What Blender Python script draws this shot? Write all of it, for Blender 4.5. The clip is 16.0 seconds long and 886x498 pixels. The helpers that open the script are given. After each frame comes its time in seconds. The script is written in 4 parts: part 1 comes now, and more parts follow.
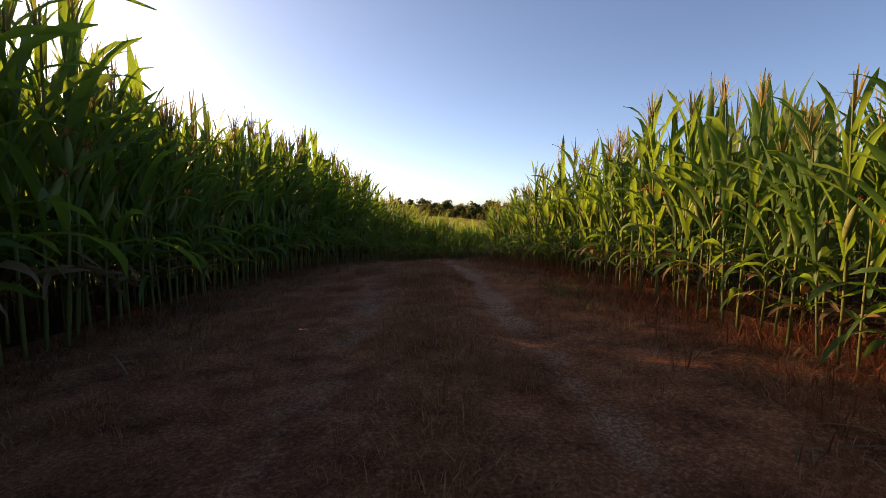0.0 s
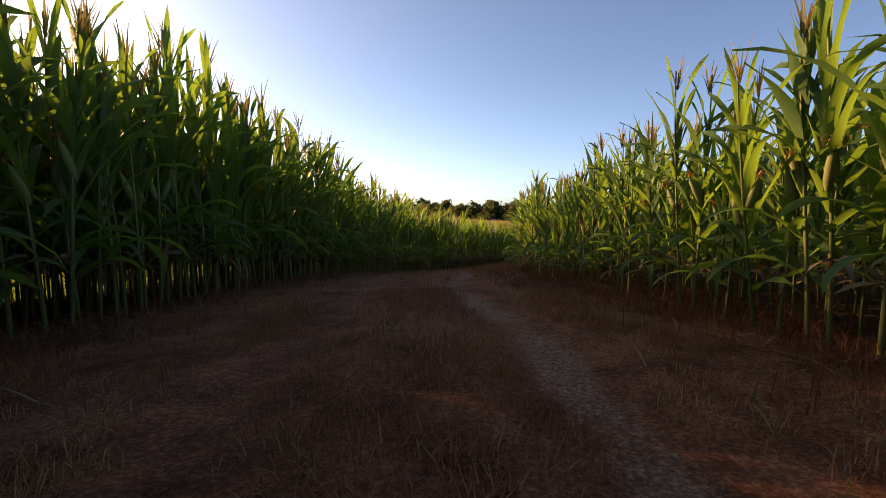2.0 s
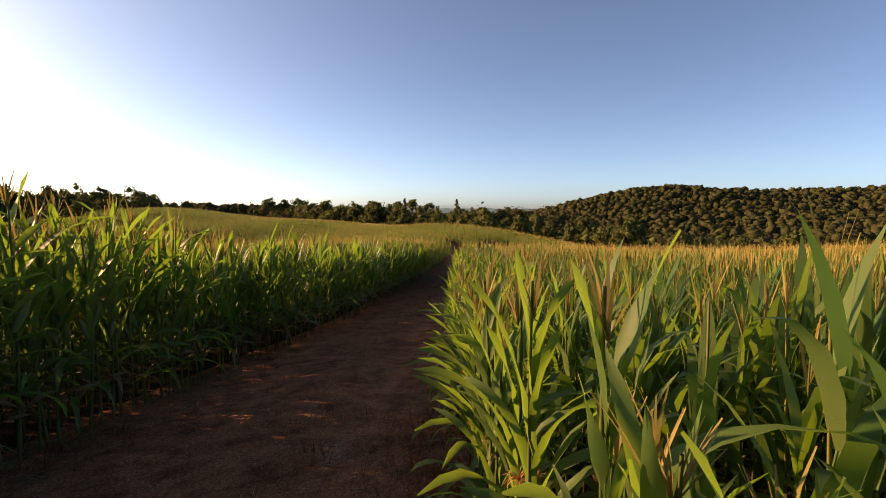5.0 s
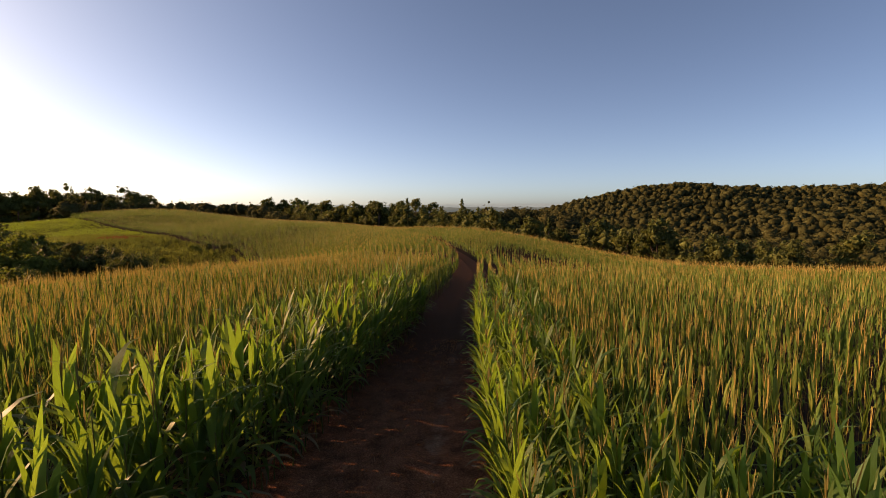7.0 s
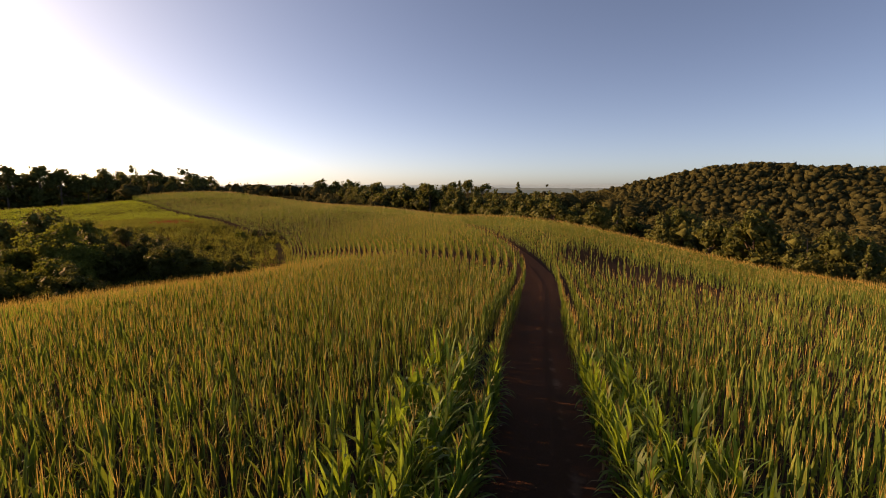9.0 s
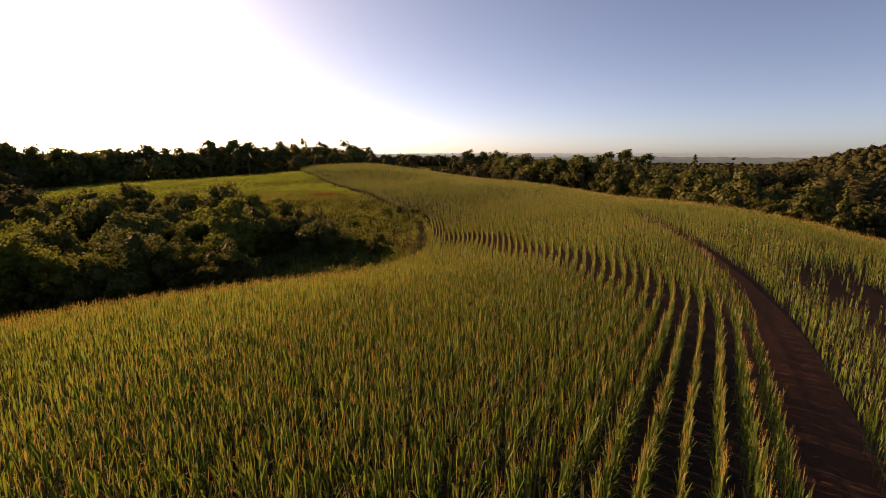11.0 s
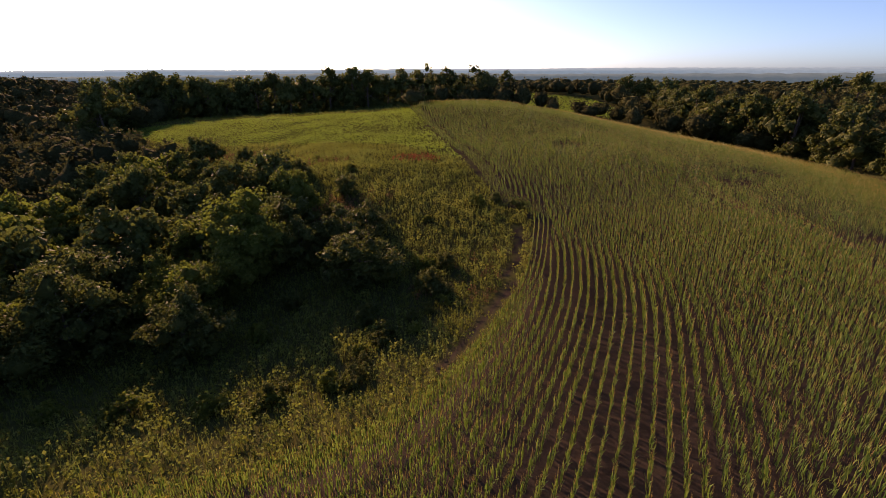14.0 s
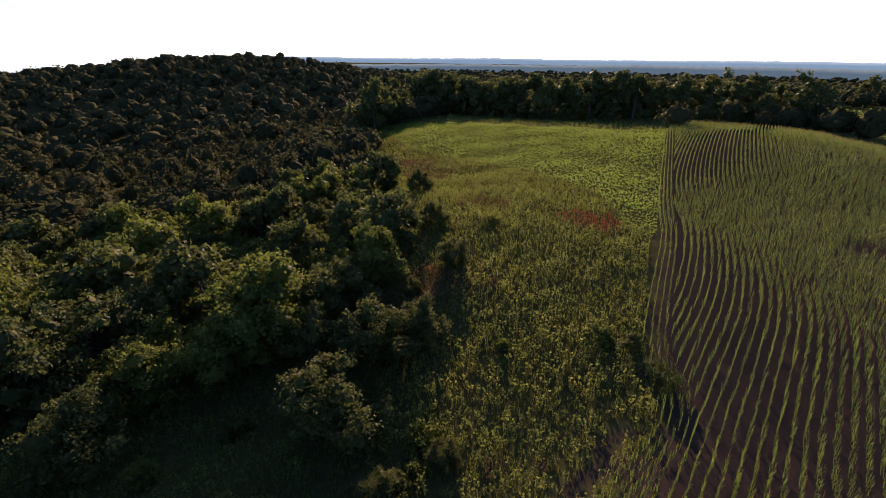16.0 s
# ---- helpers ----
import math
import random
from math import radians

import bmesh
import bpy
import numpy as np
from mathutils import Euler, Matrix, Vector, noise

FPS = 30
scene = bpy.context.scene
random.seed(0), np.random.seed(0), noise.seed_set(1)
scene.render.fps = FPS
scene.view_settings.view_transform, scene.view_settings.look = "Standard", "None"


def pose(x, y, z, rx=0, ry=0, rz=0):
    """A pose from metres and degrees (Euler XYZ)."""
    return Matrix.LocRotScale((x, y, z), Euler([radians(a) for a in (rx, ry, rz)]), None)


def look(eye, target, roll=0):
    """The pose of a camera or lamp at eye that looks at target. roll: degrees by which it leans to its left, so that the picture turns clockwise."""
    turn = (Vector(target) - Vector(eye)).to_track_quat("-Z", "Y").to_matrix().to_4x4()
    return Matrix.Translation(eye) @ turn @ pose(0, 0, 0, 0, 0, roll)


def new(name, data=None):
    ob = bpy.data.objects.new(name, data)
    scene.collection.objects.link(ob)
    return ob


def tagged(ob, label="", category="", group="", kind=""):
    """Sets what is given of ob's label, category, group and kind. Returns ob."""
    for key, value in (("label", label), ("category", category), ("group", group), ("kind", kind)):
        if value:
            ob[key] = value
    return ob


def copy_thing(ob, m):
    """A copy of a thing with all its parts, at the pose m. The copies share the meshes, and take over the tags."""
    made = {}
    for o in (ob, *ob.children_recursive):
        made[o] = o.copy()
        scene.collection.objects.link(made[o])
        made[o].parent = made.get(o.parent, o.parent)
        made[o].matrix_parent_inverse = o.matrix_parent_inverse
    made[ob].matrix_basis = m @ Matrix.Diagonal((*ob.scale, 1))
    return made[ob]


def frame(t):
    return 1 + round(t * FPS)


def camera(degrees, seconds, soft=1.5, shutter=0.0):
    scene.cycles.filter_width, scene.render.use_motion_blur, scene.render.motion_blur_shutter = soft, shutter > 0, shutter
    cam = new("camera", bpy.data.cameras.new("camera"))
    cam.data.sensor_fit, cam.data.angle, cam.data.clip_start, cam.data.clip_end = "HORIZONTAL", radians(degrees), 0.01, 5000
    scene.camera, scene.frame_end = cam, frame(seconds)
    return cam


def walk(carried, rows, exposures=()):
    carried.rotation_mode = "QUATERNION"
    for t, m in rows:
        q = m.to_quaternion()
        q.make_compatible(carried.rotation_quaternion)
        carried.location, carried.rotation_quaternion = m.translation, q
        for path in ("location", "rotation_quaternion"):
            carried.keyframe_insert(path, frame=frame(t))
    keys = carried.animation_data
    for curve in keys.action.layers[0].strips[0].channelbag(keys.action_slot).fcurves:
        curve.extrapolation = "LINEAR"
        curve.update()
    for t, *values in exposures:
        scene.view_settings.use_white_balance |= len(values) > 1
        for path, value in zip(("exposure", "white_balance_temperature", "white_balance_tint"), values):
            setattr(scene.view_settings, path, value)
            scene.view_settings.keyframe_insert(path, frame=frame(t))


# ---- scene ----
cam = camera(87.5, 16.0, soft=0.75)
PATH = [
    (0, (0.00, 0.00, 1.20), (0.000, 9.959, 0.297), 0.08),
    (0.5, (0.03, 1.33, 1.14), (0.015, 11.287, 0.235), 0.01),
    (1, (0.04, 2.77, 1.01), (0.023, 12.726, 0.101), 0.11),
    (1.5, (-0.09, 4.27, 0.86), (-0.116, 14.232, -0.043), -0.05),
    (2, (-0.12, 5.95, 0.83), (-0.110, 15.912, -0.067), 0.00),
    (2.5, (-0.20, 7.67, 0.84), (-0.196, 17.625, -0.058), -0.22),
    (3, (-0.43, 9.06, 0.86), (-0.071, 19.012, -0.040), -0.04),
    (3.5, (-0.69, 9.92, 1.02), (0.740, 19.776, 0.127), -0.01),
    (4, (-0.44, 11.39, 1.15), (1.641, 21.129, 0.270), -0.00),
    (4.5, (0.19, 13.35, 1.28), (2.582, 23.016, 0.394), 0.00),
    (5, (1.02, 15.68, 1.39), (3.508, 25.325, 0.502), 0.00),
    (5.5, (1.90, 18.27, 1.49), (4.359, 27.922, 0.598), -0.00),
    (6, (2.68, 21.00, 1.59), (5.075, 30.666, 0.687), -0.19),
    (6.5, (3.20, 23.75, 1.68), (5.594, 33.415, 0.772), -0.24),
    (7, (3.58, 26.23, 1.91), (5.983, 35.899, 0.999), -0.22),
    (7.5, (3.95, 28.65, 2.20), (6.351, 38.312, 1.287), -0.17),
    (8, (4.31, 31.07, 2.51), (6.628, 40.759, 1.593), -0.13),
    (8.5, (4.63, 33.54, 2.90), (6.612, 43.278, 1.798), -0.16),
    (9, (4.85, 35.86, 3.28), (6.168, 45.681, 1.949), -0.05),
    (9.5, (4.97, 38.14, 3.81), (5.221, 48.023, 2.286), 0.05),
    (10, (4.94, 40.66, 4.48), (4.027, 50.473, 2.814), 0.02),
    (10.5, (4.70, 43.09, 4.81), (3.197, 52.812, 2.993), 0.00),
    (11, (4.29, 45.83, 5.00), (2.554, 55.473, 3.012), -0.00),
    (11.5, (3.75, 49.23, 5.26), (1.925, 58.808, 3.062), 0.00),
    (12, (3.11, 53.66, 5.80), (1.144, 63.145, 3.333), -0.00),
    (12.5, (2.40, 59.49, 6.83), (0.057, 68.794, 4.016), -0.17),
    (13, (1.67, 67.09, 8.55), (-1.466, 76.016, 5.304), -0.13),
    (13.5, (1.41, 74.86, 10.31), (-2.322, 83.450, 6.811), -0.15),
    (14, (1.63, 83.12, 11.89), (-2.760, 91.345, 8.268), -0.11),
    (14.5, (1.84, 92.44, 13.34), (-3.360, 100.142, 9.651), -0.19),
    (15, (1.85, 103.01, 15.00), (-4.177, 110.062, 11.249), -0.28),
    (15.5, (0.89, 116.00, 16.91), (-7.090, 120.664, 13.087), 0.33),
    (16, (0.12, 119.56, 17.34), (-8.163, 123.639, 13.506), 0.69),
]
EXPOSURES = [(0, 1.22, 8000, 26), (2, 1.26, 8000, 26), (3.5, 1.42, 8000, 26), (6, 0.77, 8300, 27), (8, 0.70, 8800, 32), (10, 0.76, 9400, 36), (12.5, 0.55, 8100, 40), (14.5, 0.84, 6300, 34), (16, 0.93, 5700, 31)]

walk(cam, [(t, look(eye, target, roll)) for t, eye, target, roll in PATH], EXPOSURES)

# ---------------------------------------------------------------- world and sun
SUN_YAW, SUN_EL = 60.0, 16.3          # degrees to the left of +y, degrees up
world = bpy.data.worlds.new("evening_sky")
scene.world = world
world.use_nodes = True
wn = world.node_tree
sky = wn.nodes.new("ShaderNodeTexSky")
sky.sky_type = "NISHITA"
sky.sun_disc = False
sky.sun_elevation = radians(SUN_EL)
sky.sun_rotation = radians(-SUN_YAW)
sky.altitude = 600.0
sky.air_density, sky.dust_density, sky.ozone_density = 0.5, 1.7, 2.4
wn.nodes["Background"].inputs["Strength"].default_value = 0.128
clear = wn.nodes.new("ShaderNodeMix")
clear.data_type, clear.blend_type = "RGBA", "MULTIPLY"
clear.inputs[0].default_value = 1.0
clear.inputs[7].default_value = (0.865, 0.985, 0.945, 1)
wn.links.new(sky.outputs["Color"], clear.inputs[6])
wn.links.new(clear.outputs[2], wn.nodes["Background"].inputs["Color"])
sun_dir = Vector((-math.sin(radians(SUN_YAW)) * math.cos(radians(SUN_EL)),
                  math.cos(radians(SUN_YAW)) * math.cos(radians(SUN_EL)), math.sin(radians(SUN_EL))))
sun_data = bpy.data.lights.new("sun", "SUN")
sun_data.energy, sun_data.angle, sun_data.color = 5.4, radians(0.9), (1.0, 0.645, 0.35)
sun = new("sun", sun_data)
sun.matrix_world = look(sun_dir * 100, (0, 0, 0))

# ---------------------------------------------------------------- materials
def shader(name):
    m = bpy.data.materials.new(name)
    m.use_nodes = True
    return m, m.node_tree, m.node_tree.nodes["Principled BSDF"]


def node(nt, kind, **values):
    n = nt.nodes.new(kind)
    for key, value in values.items():
        n.inputs[key].default_value = value
    return n


def noise_of(nt, scale, detail=4.0, rough=0.6, coord=None):
    n = node(nt, "ShaderNodeTexNoise", Scale=scale, Detail=detail, Roughness=rough)
    if coord is not None:
        nt.links.new(coord, n.inputs["Vector"])
    return n.outputs["Fac"]


def ramp(nt, fac, stops):
    n = nt.nodes.new("ShaderNodeValToRGB")
    e = n.color_ramp.elements
    while len(e) < len(stops):
        e.new(0.5)
    for el, (pos, col) in zip(e, stops):
        el.position, el.color = pos, (*col, 1)
    nt.links.new(fac, n.inputs["Fac"])
    return n.outputs["Color"]


def mix(nt, fac, a, b, blend="MIX"):
    n = nt.nodes.new("ShaderNodeMix")
    n.data_type, n.blend_type = "RGBA", blend
    for socket, value in ((n.inputs[0], fac), (n.inputs[6], a), (n.inputs[7], b)):
        if hasattr(value, "links"):
            nt.links.new(value, socket)
        elif isinstance(value, tuple):
            socket.default_value = (*value, 1)
        else:
            socket.default_value = value
    return n.outputs[2]


def world_coord(nt):
    return nt.nodes.new("ShaderNodeNewGeometry").outputs["Position"]


def bump(nt, bsdf, height, strength, distance):
    n = node(nt, "ShaderNodeBump", Strength=strength, Distance=distance)
    nt.links.new(height, n.inputs["Height"])
    nt.links.new(n.outputs["Normal"], bsdf.inputs["Normal"])


def leaf_material(name, dark, mid, light, through_light, amount=0.4, rough=0.5, patch=0.08, gloss=0.2, sprays=0.0, depth=0.0, vary=0.55):
    """Leaf tissue: reflecting upper side and light that shines through from behind."""
    m, nt, b = shader(name)
    geo = nt.nodes.new("ShaderNodeNewGeometry")
    island = geo.outputs["Random Per Island"]
    broad = noise_of(nt, patch, 3.0, 0.6, geo.outputs["Position"])
    add = node(nt, "ShaderNodeMath")
    add.operation = "MULTIPLY_ADD"
    nt.links.new(island, add.inputs[0])
    add.inputs[1].default_value = vary
    nt.links.new(broad, add.inputs[2])
    sub = node(nt, "ShaderNodeMath")
    sub.operation = "SUBTRACT"
    nt.links.new(add.outputs[0], sub.inputs[0])
    sub.inputs[1].default_value = vary / 2
    col = ramp(nt, sub.outputs[0], [(0.1, dark), (0.5, mid), (0.9, light)])
    tr = node(nt, "ShaderNodeBsdfTranslucent")
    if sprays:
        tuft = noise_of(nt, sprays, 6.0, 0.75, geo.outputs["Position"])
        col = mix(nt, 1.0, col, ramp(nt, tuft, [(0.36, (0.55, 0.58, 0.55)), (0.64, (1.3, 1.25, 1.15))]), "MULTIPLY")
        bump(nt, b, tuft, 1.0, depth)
        nt.links.new(b.inputs["Normal"].links[0].from_socket, tr.inputs["Normal"])
    nt.links.new(col, b.inputs["Base Color"])
    b.inputs["Roughness"].default_value = rough
    b.inputs["Specular IOR Level"].default_value = gloss
    nt.links.new(mix(nt, 0.65, col, through_light), tr.inputs["Color"])
    blend = node(nt, "ShaderNodeMixShader", Fac=amount)
    nt.links.new(b.outputs[0], blend.inputs[1])
    nt.links.new(tr.outputs[0], blend.inputs[2])
    nt.links.new(blend.outputs[0], nt.nodes["Material Output"].inputs["Surface"])
    return m


M_CORN = leaf_material("corn_leaf", (0.020, 0.056, 0.016), (0.050, 0.112, 0.028), (0.115, 0.175, 0.056), (0.29, 0.46, 0.035), 0.46, 0.50, 0.08, 0.22, vary=0.85)
M_CORN_FAR = leaf_material("corn_leaf_field", (0.030, 0.066, 0.014), (0.078, 0.140, 0.028), (0.185, 0.220, 0.052), (0.26, 0.38, 0.045), 0.30, 0.6, 0.05, 0.12, vary=0.8)
M_DRY = leaf_material("dry_leaf", (0.075, 0.046, 0.024), (0.150, 0.098, 0.050), (0.26, 0.19, 0.10), (0.22, 0.13, 0.05), 0.2, 0.7, vary=0.8)
M_STALK = leaf_material("corn_stalk", (0.055, 0.075, 0.018), (0.095, 0.115, 0.030), (0.19, 0.165, 0.055), (0.1, 0.1, 0.02), 0.08, 0.45, 0.5)
M_TASSEL = leaf_material("corn_tassel", (0.23, 0.160, 0.042), (0.34, 0.250, 0.070), (0.45, 0.345, 0.11), (0.40, 0.30, 0.06), 0.3, 0.7)
M_TASSEL_PALE = leaf_material("fresh_corn_tassel", (0.13, 0.11, 0.03), (0.22, 0.18, 0.055), (0.32, 0.25, 0.09), (0.30, 0.24, 0.05), 0.35, 0.7)
M_EAR = leaf_material("corn_ear_husk", (0.08, 0.11, 0.028), (0.13, 0.16, 0.045), (0.20, 0.21, 0.075), (0.15, 0.2, 0.04), 0.1, 0.6)
M_SILK = leaf_material("corn_silk", (0.26, 0.10, 0.03), (0.42, 0.18, 0.06), (0.55, 0.28, 0.10), (0.4, 0.12, 0.03), 0.2, 0.7)
M_SOY = leaf_material("soy_leaf", (0.055, 0.098, 0.017), (0.095, 0.158, 0.026), (0.14, 0.205, 0.038), (0.28, 0.40, 0.04), 0.5, 0.6, 0.1, 0.1)
M_WEED = leaf_material("meadow_weed", (0.070, 0.092, 0.020), (0.112, 0.138, 0.032), (0.160, 0.172, 0.048), (0.22, 0.27, 0.045), 0.4, 0.75, 0.09, 0.05, vary=0.3)
M_GRASS = leaf_material("green_grass", (0.058, 0.076, 0.016), (0.098, 0.118, 0.026), (0.15, 0.15, 0.042), (0.22, 0.25, 0.03), 0.4, 0.7, 0.3, 0.05, vary=0.35)
M_STRAW = leaf_material("dry_grass", (0.13, 0.050, 0.026), (0.28, 0.115, 0.056), (0.55, 0.32, 0.17), (0.4, 0.18, 0.06), 0.3, 0.8, 0.7, 0.05)
M_GOLDEN = leaf_material("yellowing_weed", (0.095, 0.112, 0.022), (0.140, 0.160, 0.034), (0.195, 0.198, 0.05), (0.25, 0.28, 0.045), 0.4, 0.75, 0.12, 0.05, vary=0.4)
M_BROWN = leaf_material("brown_seedhead", (0.075, 0.050, 0.026), (0.125, 0.080, 0.042), (0.19, 0.125, 0.065), (0.20, 0.12, 0.04), 0.3, 0.8, 0.2, 0.05, vary=0.4)
M_RUST = leaf_material("rusty_weed", (0.10, 0.036, 0.020), (0.18, 0.062, 0.034), (0.28, 0.12, 0.06), (0.25, 0.08, 0.03), 0.3, 0.8, 0.3, 0.05)
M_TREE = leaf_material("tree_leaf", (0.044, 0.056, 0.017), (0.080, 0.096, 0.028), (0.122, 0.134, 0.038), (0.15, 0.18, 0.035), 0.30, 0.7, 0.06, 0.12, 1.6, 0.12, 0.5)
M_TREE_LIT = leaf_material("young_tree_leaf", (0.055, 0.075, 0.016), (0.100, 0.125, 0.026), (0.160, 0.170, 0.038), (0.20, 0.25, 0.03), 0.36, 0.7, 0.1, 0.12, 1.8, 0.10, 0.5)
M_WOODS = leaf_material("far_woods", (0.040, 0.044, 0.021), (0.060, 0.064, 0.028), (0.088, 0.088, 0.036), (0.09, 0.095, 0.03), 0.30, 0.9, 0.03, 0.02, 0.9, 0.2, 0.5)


def bark_material():
    m, nt, b = shader("bark")
    c = world_coord(nt)
    n = noise_of(nt, 6.0, 6.0, 0.7, c)
    nt.links.new(ramp(nt, n, [(0.3, (0.045, 0.033, 0.024)), (0.7, (0.14, 0.11, 0.08))]), b.inputs["Base Color"])
    b.inputs["Roughness"].default_value = 0.9
    bump(nt, b, n, 0.8, 0.05)
    return m


M_BARK = bark_material()


def ground_material():
    """Bare soil under the crop, weedy meadow and forest floor, by the ground's own zone weights."""
    m, nt, b = shader("ground_soil")
    c = world_coord(nt)
    fine, mid, broad = noise_of(nt, 9.0, 8.0, 0.7, c), noise_of(nt, 0.9, 5.0, 0.6, c), noise_of(nt, 0.06, 4.0, 0.6, c)
    soil = mix(nt, mid, ramp(nt, fine, [(0.3, (0.022, 0.017, 0.014)), (0.7, (0.062, 0.048, 0.039))]), (0.040, 0.031, 0.025))
    grass = mix(nt, broad, ramp(nt, mid, [(0.3, (0.030, 0.040, 0.012)), (0.75, (0.075, 0.084, 0.026))]), (0.060, 0.056, 0.022))
    wood = ramp(nt, mid, [(0.3, (0.040, 0.046, 0.018)), (0.75, (0.085, 0.086, 0.034))])
    zone = nt.nodes.new("ShaderNodeAttribute")
    zone.attribute_name = "zone"
    sep = nt.nodes.new("ShaderNodeSeparateColor")
    nt.links.new(zone.outputs["Color"], sep.inputs["Color"])
    col = mix(nt, sep.outputs["Green"], mix(nt, sep.outputs["Red"], wood, soil), grass)
    nt.links.new(col, b.inputs["Base Color"])
    b.inputs["Roughness"].default_value = 0.95
    b.inputs["Specular IOR Level"].default_value = 0.0
    bump(nt, b, fine, 0.7, 0.06)
    return m


def track_material():
    """Trodden farm track: reddish dry grass with two paler wheel ruts of dust and small stones."""
    m, nt, b = shader("farm_track_earth")
    c = world_coord(nt)
    rut = nt.nodes.new("ShaderNodeAttribute")
    rut.attribute_name = "across"
    fine, mid, broad = noise_of(nt, 38.0, 8.0, 0.8, c), noise_of(nt, 6.0, 6.0, 0.7, c), noise_of(nt, 0.9, 5.0, 0.65, c)
    grassy = mix(nt, 0.5, ramp(nt, fine, [(0.40, (0.060, 0.024, 0.014)), (0.50, (0.20, 0.086, 0.046)), (0.62, (0.50, 0.28, 0.16))]), (0.20, 0.080, 0.044))
    dust = mix(nt, 0.3, ramp(nt, fine, [(0.40, (0.10, 0.050, 0.031)), (0.50, (0.30, 0.165, 0.105)), (0.60, (0.70, 0.46, 0.33))]), (0.30, 0.165, 0.105))
    grassy = mix(nt, 1.0, grassy, ramp(nt, noise_of(nt, 2.2, 5.0, 0.7, c), [(0.34, (0.62, 0.56, 0.52)), (0.64, (1.7, 1.6, 1.5))]), "MULTIPLY")
    cut = node(nt, "ShaderNodeMath")
    cut.operation = "MULTIPLY_ADD"
    nt.links.new(broad, cut.inputs[0])
    cut.inputs[1].default_value = 2.4
    cut.inputs[2].default_value = -1.38
    add = node(nt, "ShaderNodeMath")
    add.operation = "ADD"
    nt.links.new(cut.outputs[0], add.inputs[0])
    nt.links.new(rut.outputs["Fac"], add.inputs[1])
    col = mix(nt, ramp(nt, add.outputs[0], [(0.32, (0, 0, 0)), (0.68, (0.85, 0.85, 0.85))]), grassy, dust)
    bare = nt.nodes.new("ShaderNodeAttribute")
    bare.attribute_name = "bare"
    earth = mix(nt, ramp(nt, add.outputs[0], [(0.35, (0, 0, 0)), (0.85, (0.8, 0.8, 0.8))]), ramp(nt, fine, [(0.34, (0.040, 0.020, 0.013)), (0.66, (0.12, 0.064, 0.041))]), (0.18, 0.12, 0.088))
    col = mix(nt, bare.outputs["Fac"], col, earth)
    nt.links.new(col, b.inputs["Base Color"])
    b.inputs["Roughness"].default_value = 0.95
    b.inputs["Specular IOR Level"].default_value = 0.05
    bump(nt, b, mix(nt, 0.6, fine, mid), 1.0, 0.07)
    return m


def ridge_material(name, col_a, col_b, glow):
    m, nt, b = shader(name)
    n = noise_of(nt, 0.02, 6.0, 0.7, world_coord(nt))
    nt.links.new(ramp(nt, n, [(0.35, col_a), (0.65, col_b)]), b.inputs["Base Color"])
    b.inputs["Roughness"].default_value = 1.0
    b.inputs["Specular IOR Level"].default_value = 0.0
    # this pale blue-green emission stands in for haze in the air
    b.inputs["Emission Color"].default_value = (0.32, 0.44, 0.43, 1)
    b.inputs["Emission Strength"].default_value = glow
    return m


M_GROUND = ground_material()
M_TRACK = track_material()
M_STONE = leaf_material("rut_stone", (0.15, 0.10, 0.072), (0.26, 0.18, 0.13), (0.42, 0.31, 0.24), (0.3, 0.3, 0.3), 0.0, 0.9, 2.0, 0.1)
# distance haze is put into the ridges' bluish colours and faint glow
M_RIDGE = ridge_material("ridge_painted_haze", (0.10, 0.14, 0.18), (0.15, 0.20, 0.25), 0.35)
M_RIDGE_NEAR = ridge_material("wooded_ridge_painted_haze", (0.05, 0.07, 0.075), (0.085, 0.11, 0.11), 0.16)

# ---------------------------------------------------------------- lie of the land
rng = np.random.default_rng(7)
BROAD_X, BROAD_Y, BROAD_S = (-260, -150, -50, 50, 150, 260), (-20, 90, 200, 310, 420), 95.0
BROAD_H = (-7.35, -10.14, -2.32, -9.02, -0.54, 4.99, -15.85, 14.21, 8.37, 3.07, 10.95, -8.72, -1.49, -7.02, -0.7, 6.36, 0.26, -2.91, -3.61, 4.04, 1.9, -3.95, 4.43, 0.01, -12.77, -3.63, -11.76, -9.9, -12.09, 2.81)
LOCAL_X, LOCAL_Y, LOCAL_S = (-60, -22, 12, 46, 80), (35, 75, 115, 155, 195, 235), 33.0
LOCAL_H = (-9.01, 2.03, -1.36, 10.04, -3.13, 8.98, 4.78, 5.33, -5.1, 0.37, 0.95, 1.53, -1.72, -0.73, 1.23, 2.34, 8.72, 1.39, -0.25, 0.5, 12.2, 3.64, -4.59, -3.51, 6.06, -4.57, -7.85, -1.69, 4.45, 12.98)
NEAR_X, NEAR_Y, NEAR_S = (0,), (-12, 2, 14, 26), 11.0
NEAR_H = (-0.97, -0.39, 0.83, -0.67)
# wooded hills further off: x, y, height, spread x, spread y
HILLS = ((330, 605, 6, 50, 90), (428, 560, 36, 76, 100), (575, 515, 27, 95, 100), (710, 425, 28, 105, 100), (810, 310, 26, 110, 110), (860, 170, 20, 110, 110), (880, 0, 12, 110, 110),
         (-499, 162, 27, 85, 110), (-600, -60, 10, 120, 120), (40, 420, 5, 110, 80), (-185, 266, -6, 45, 24), (60, 188, -5.5, 24, 60))


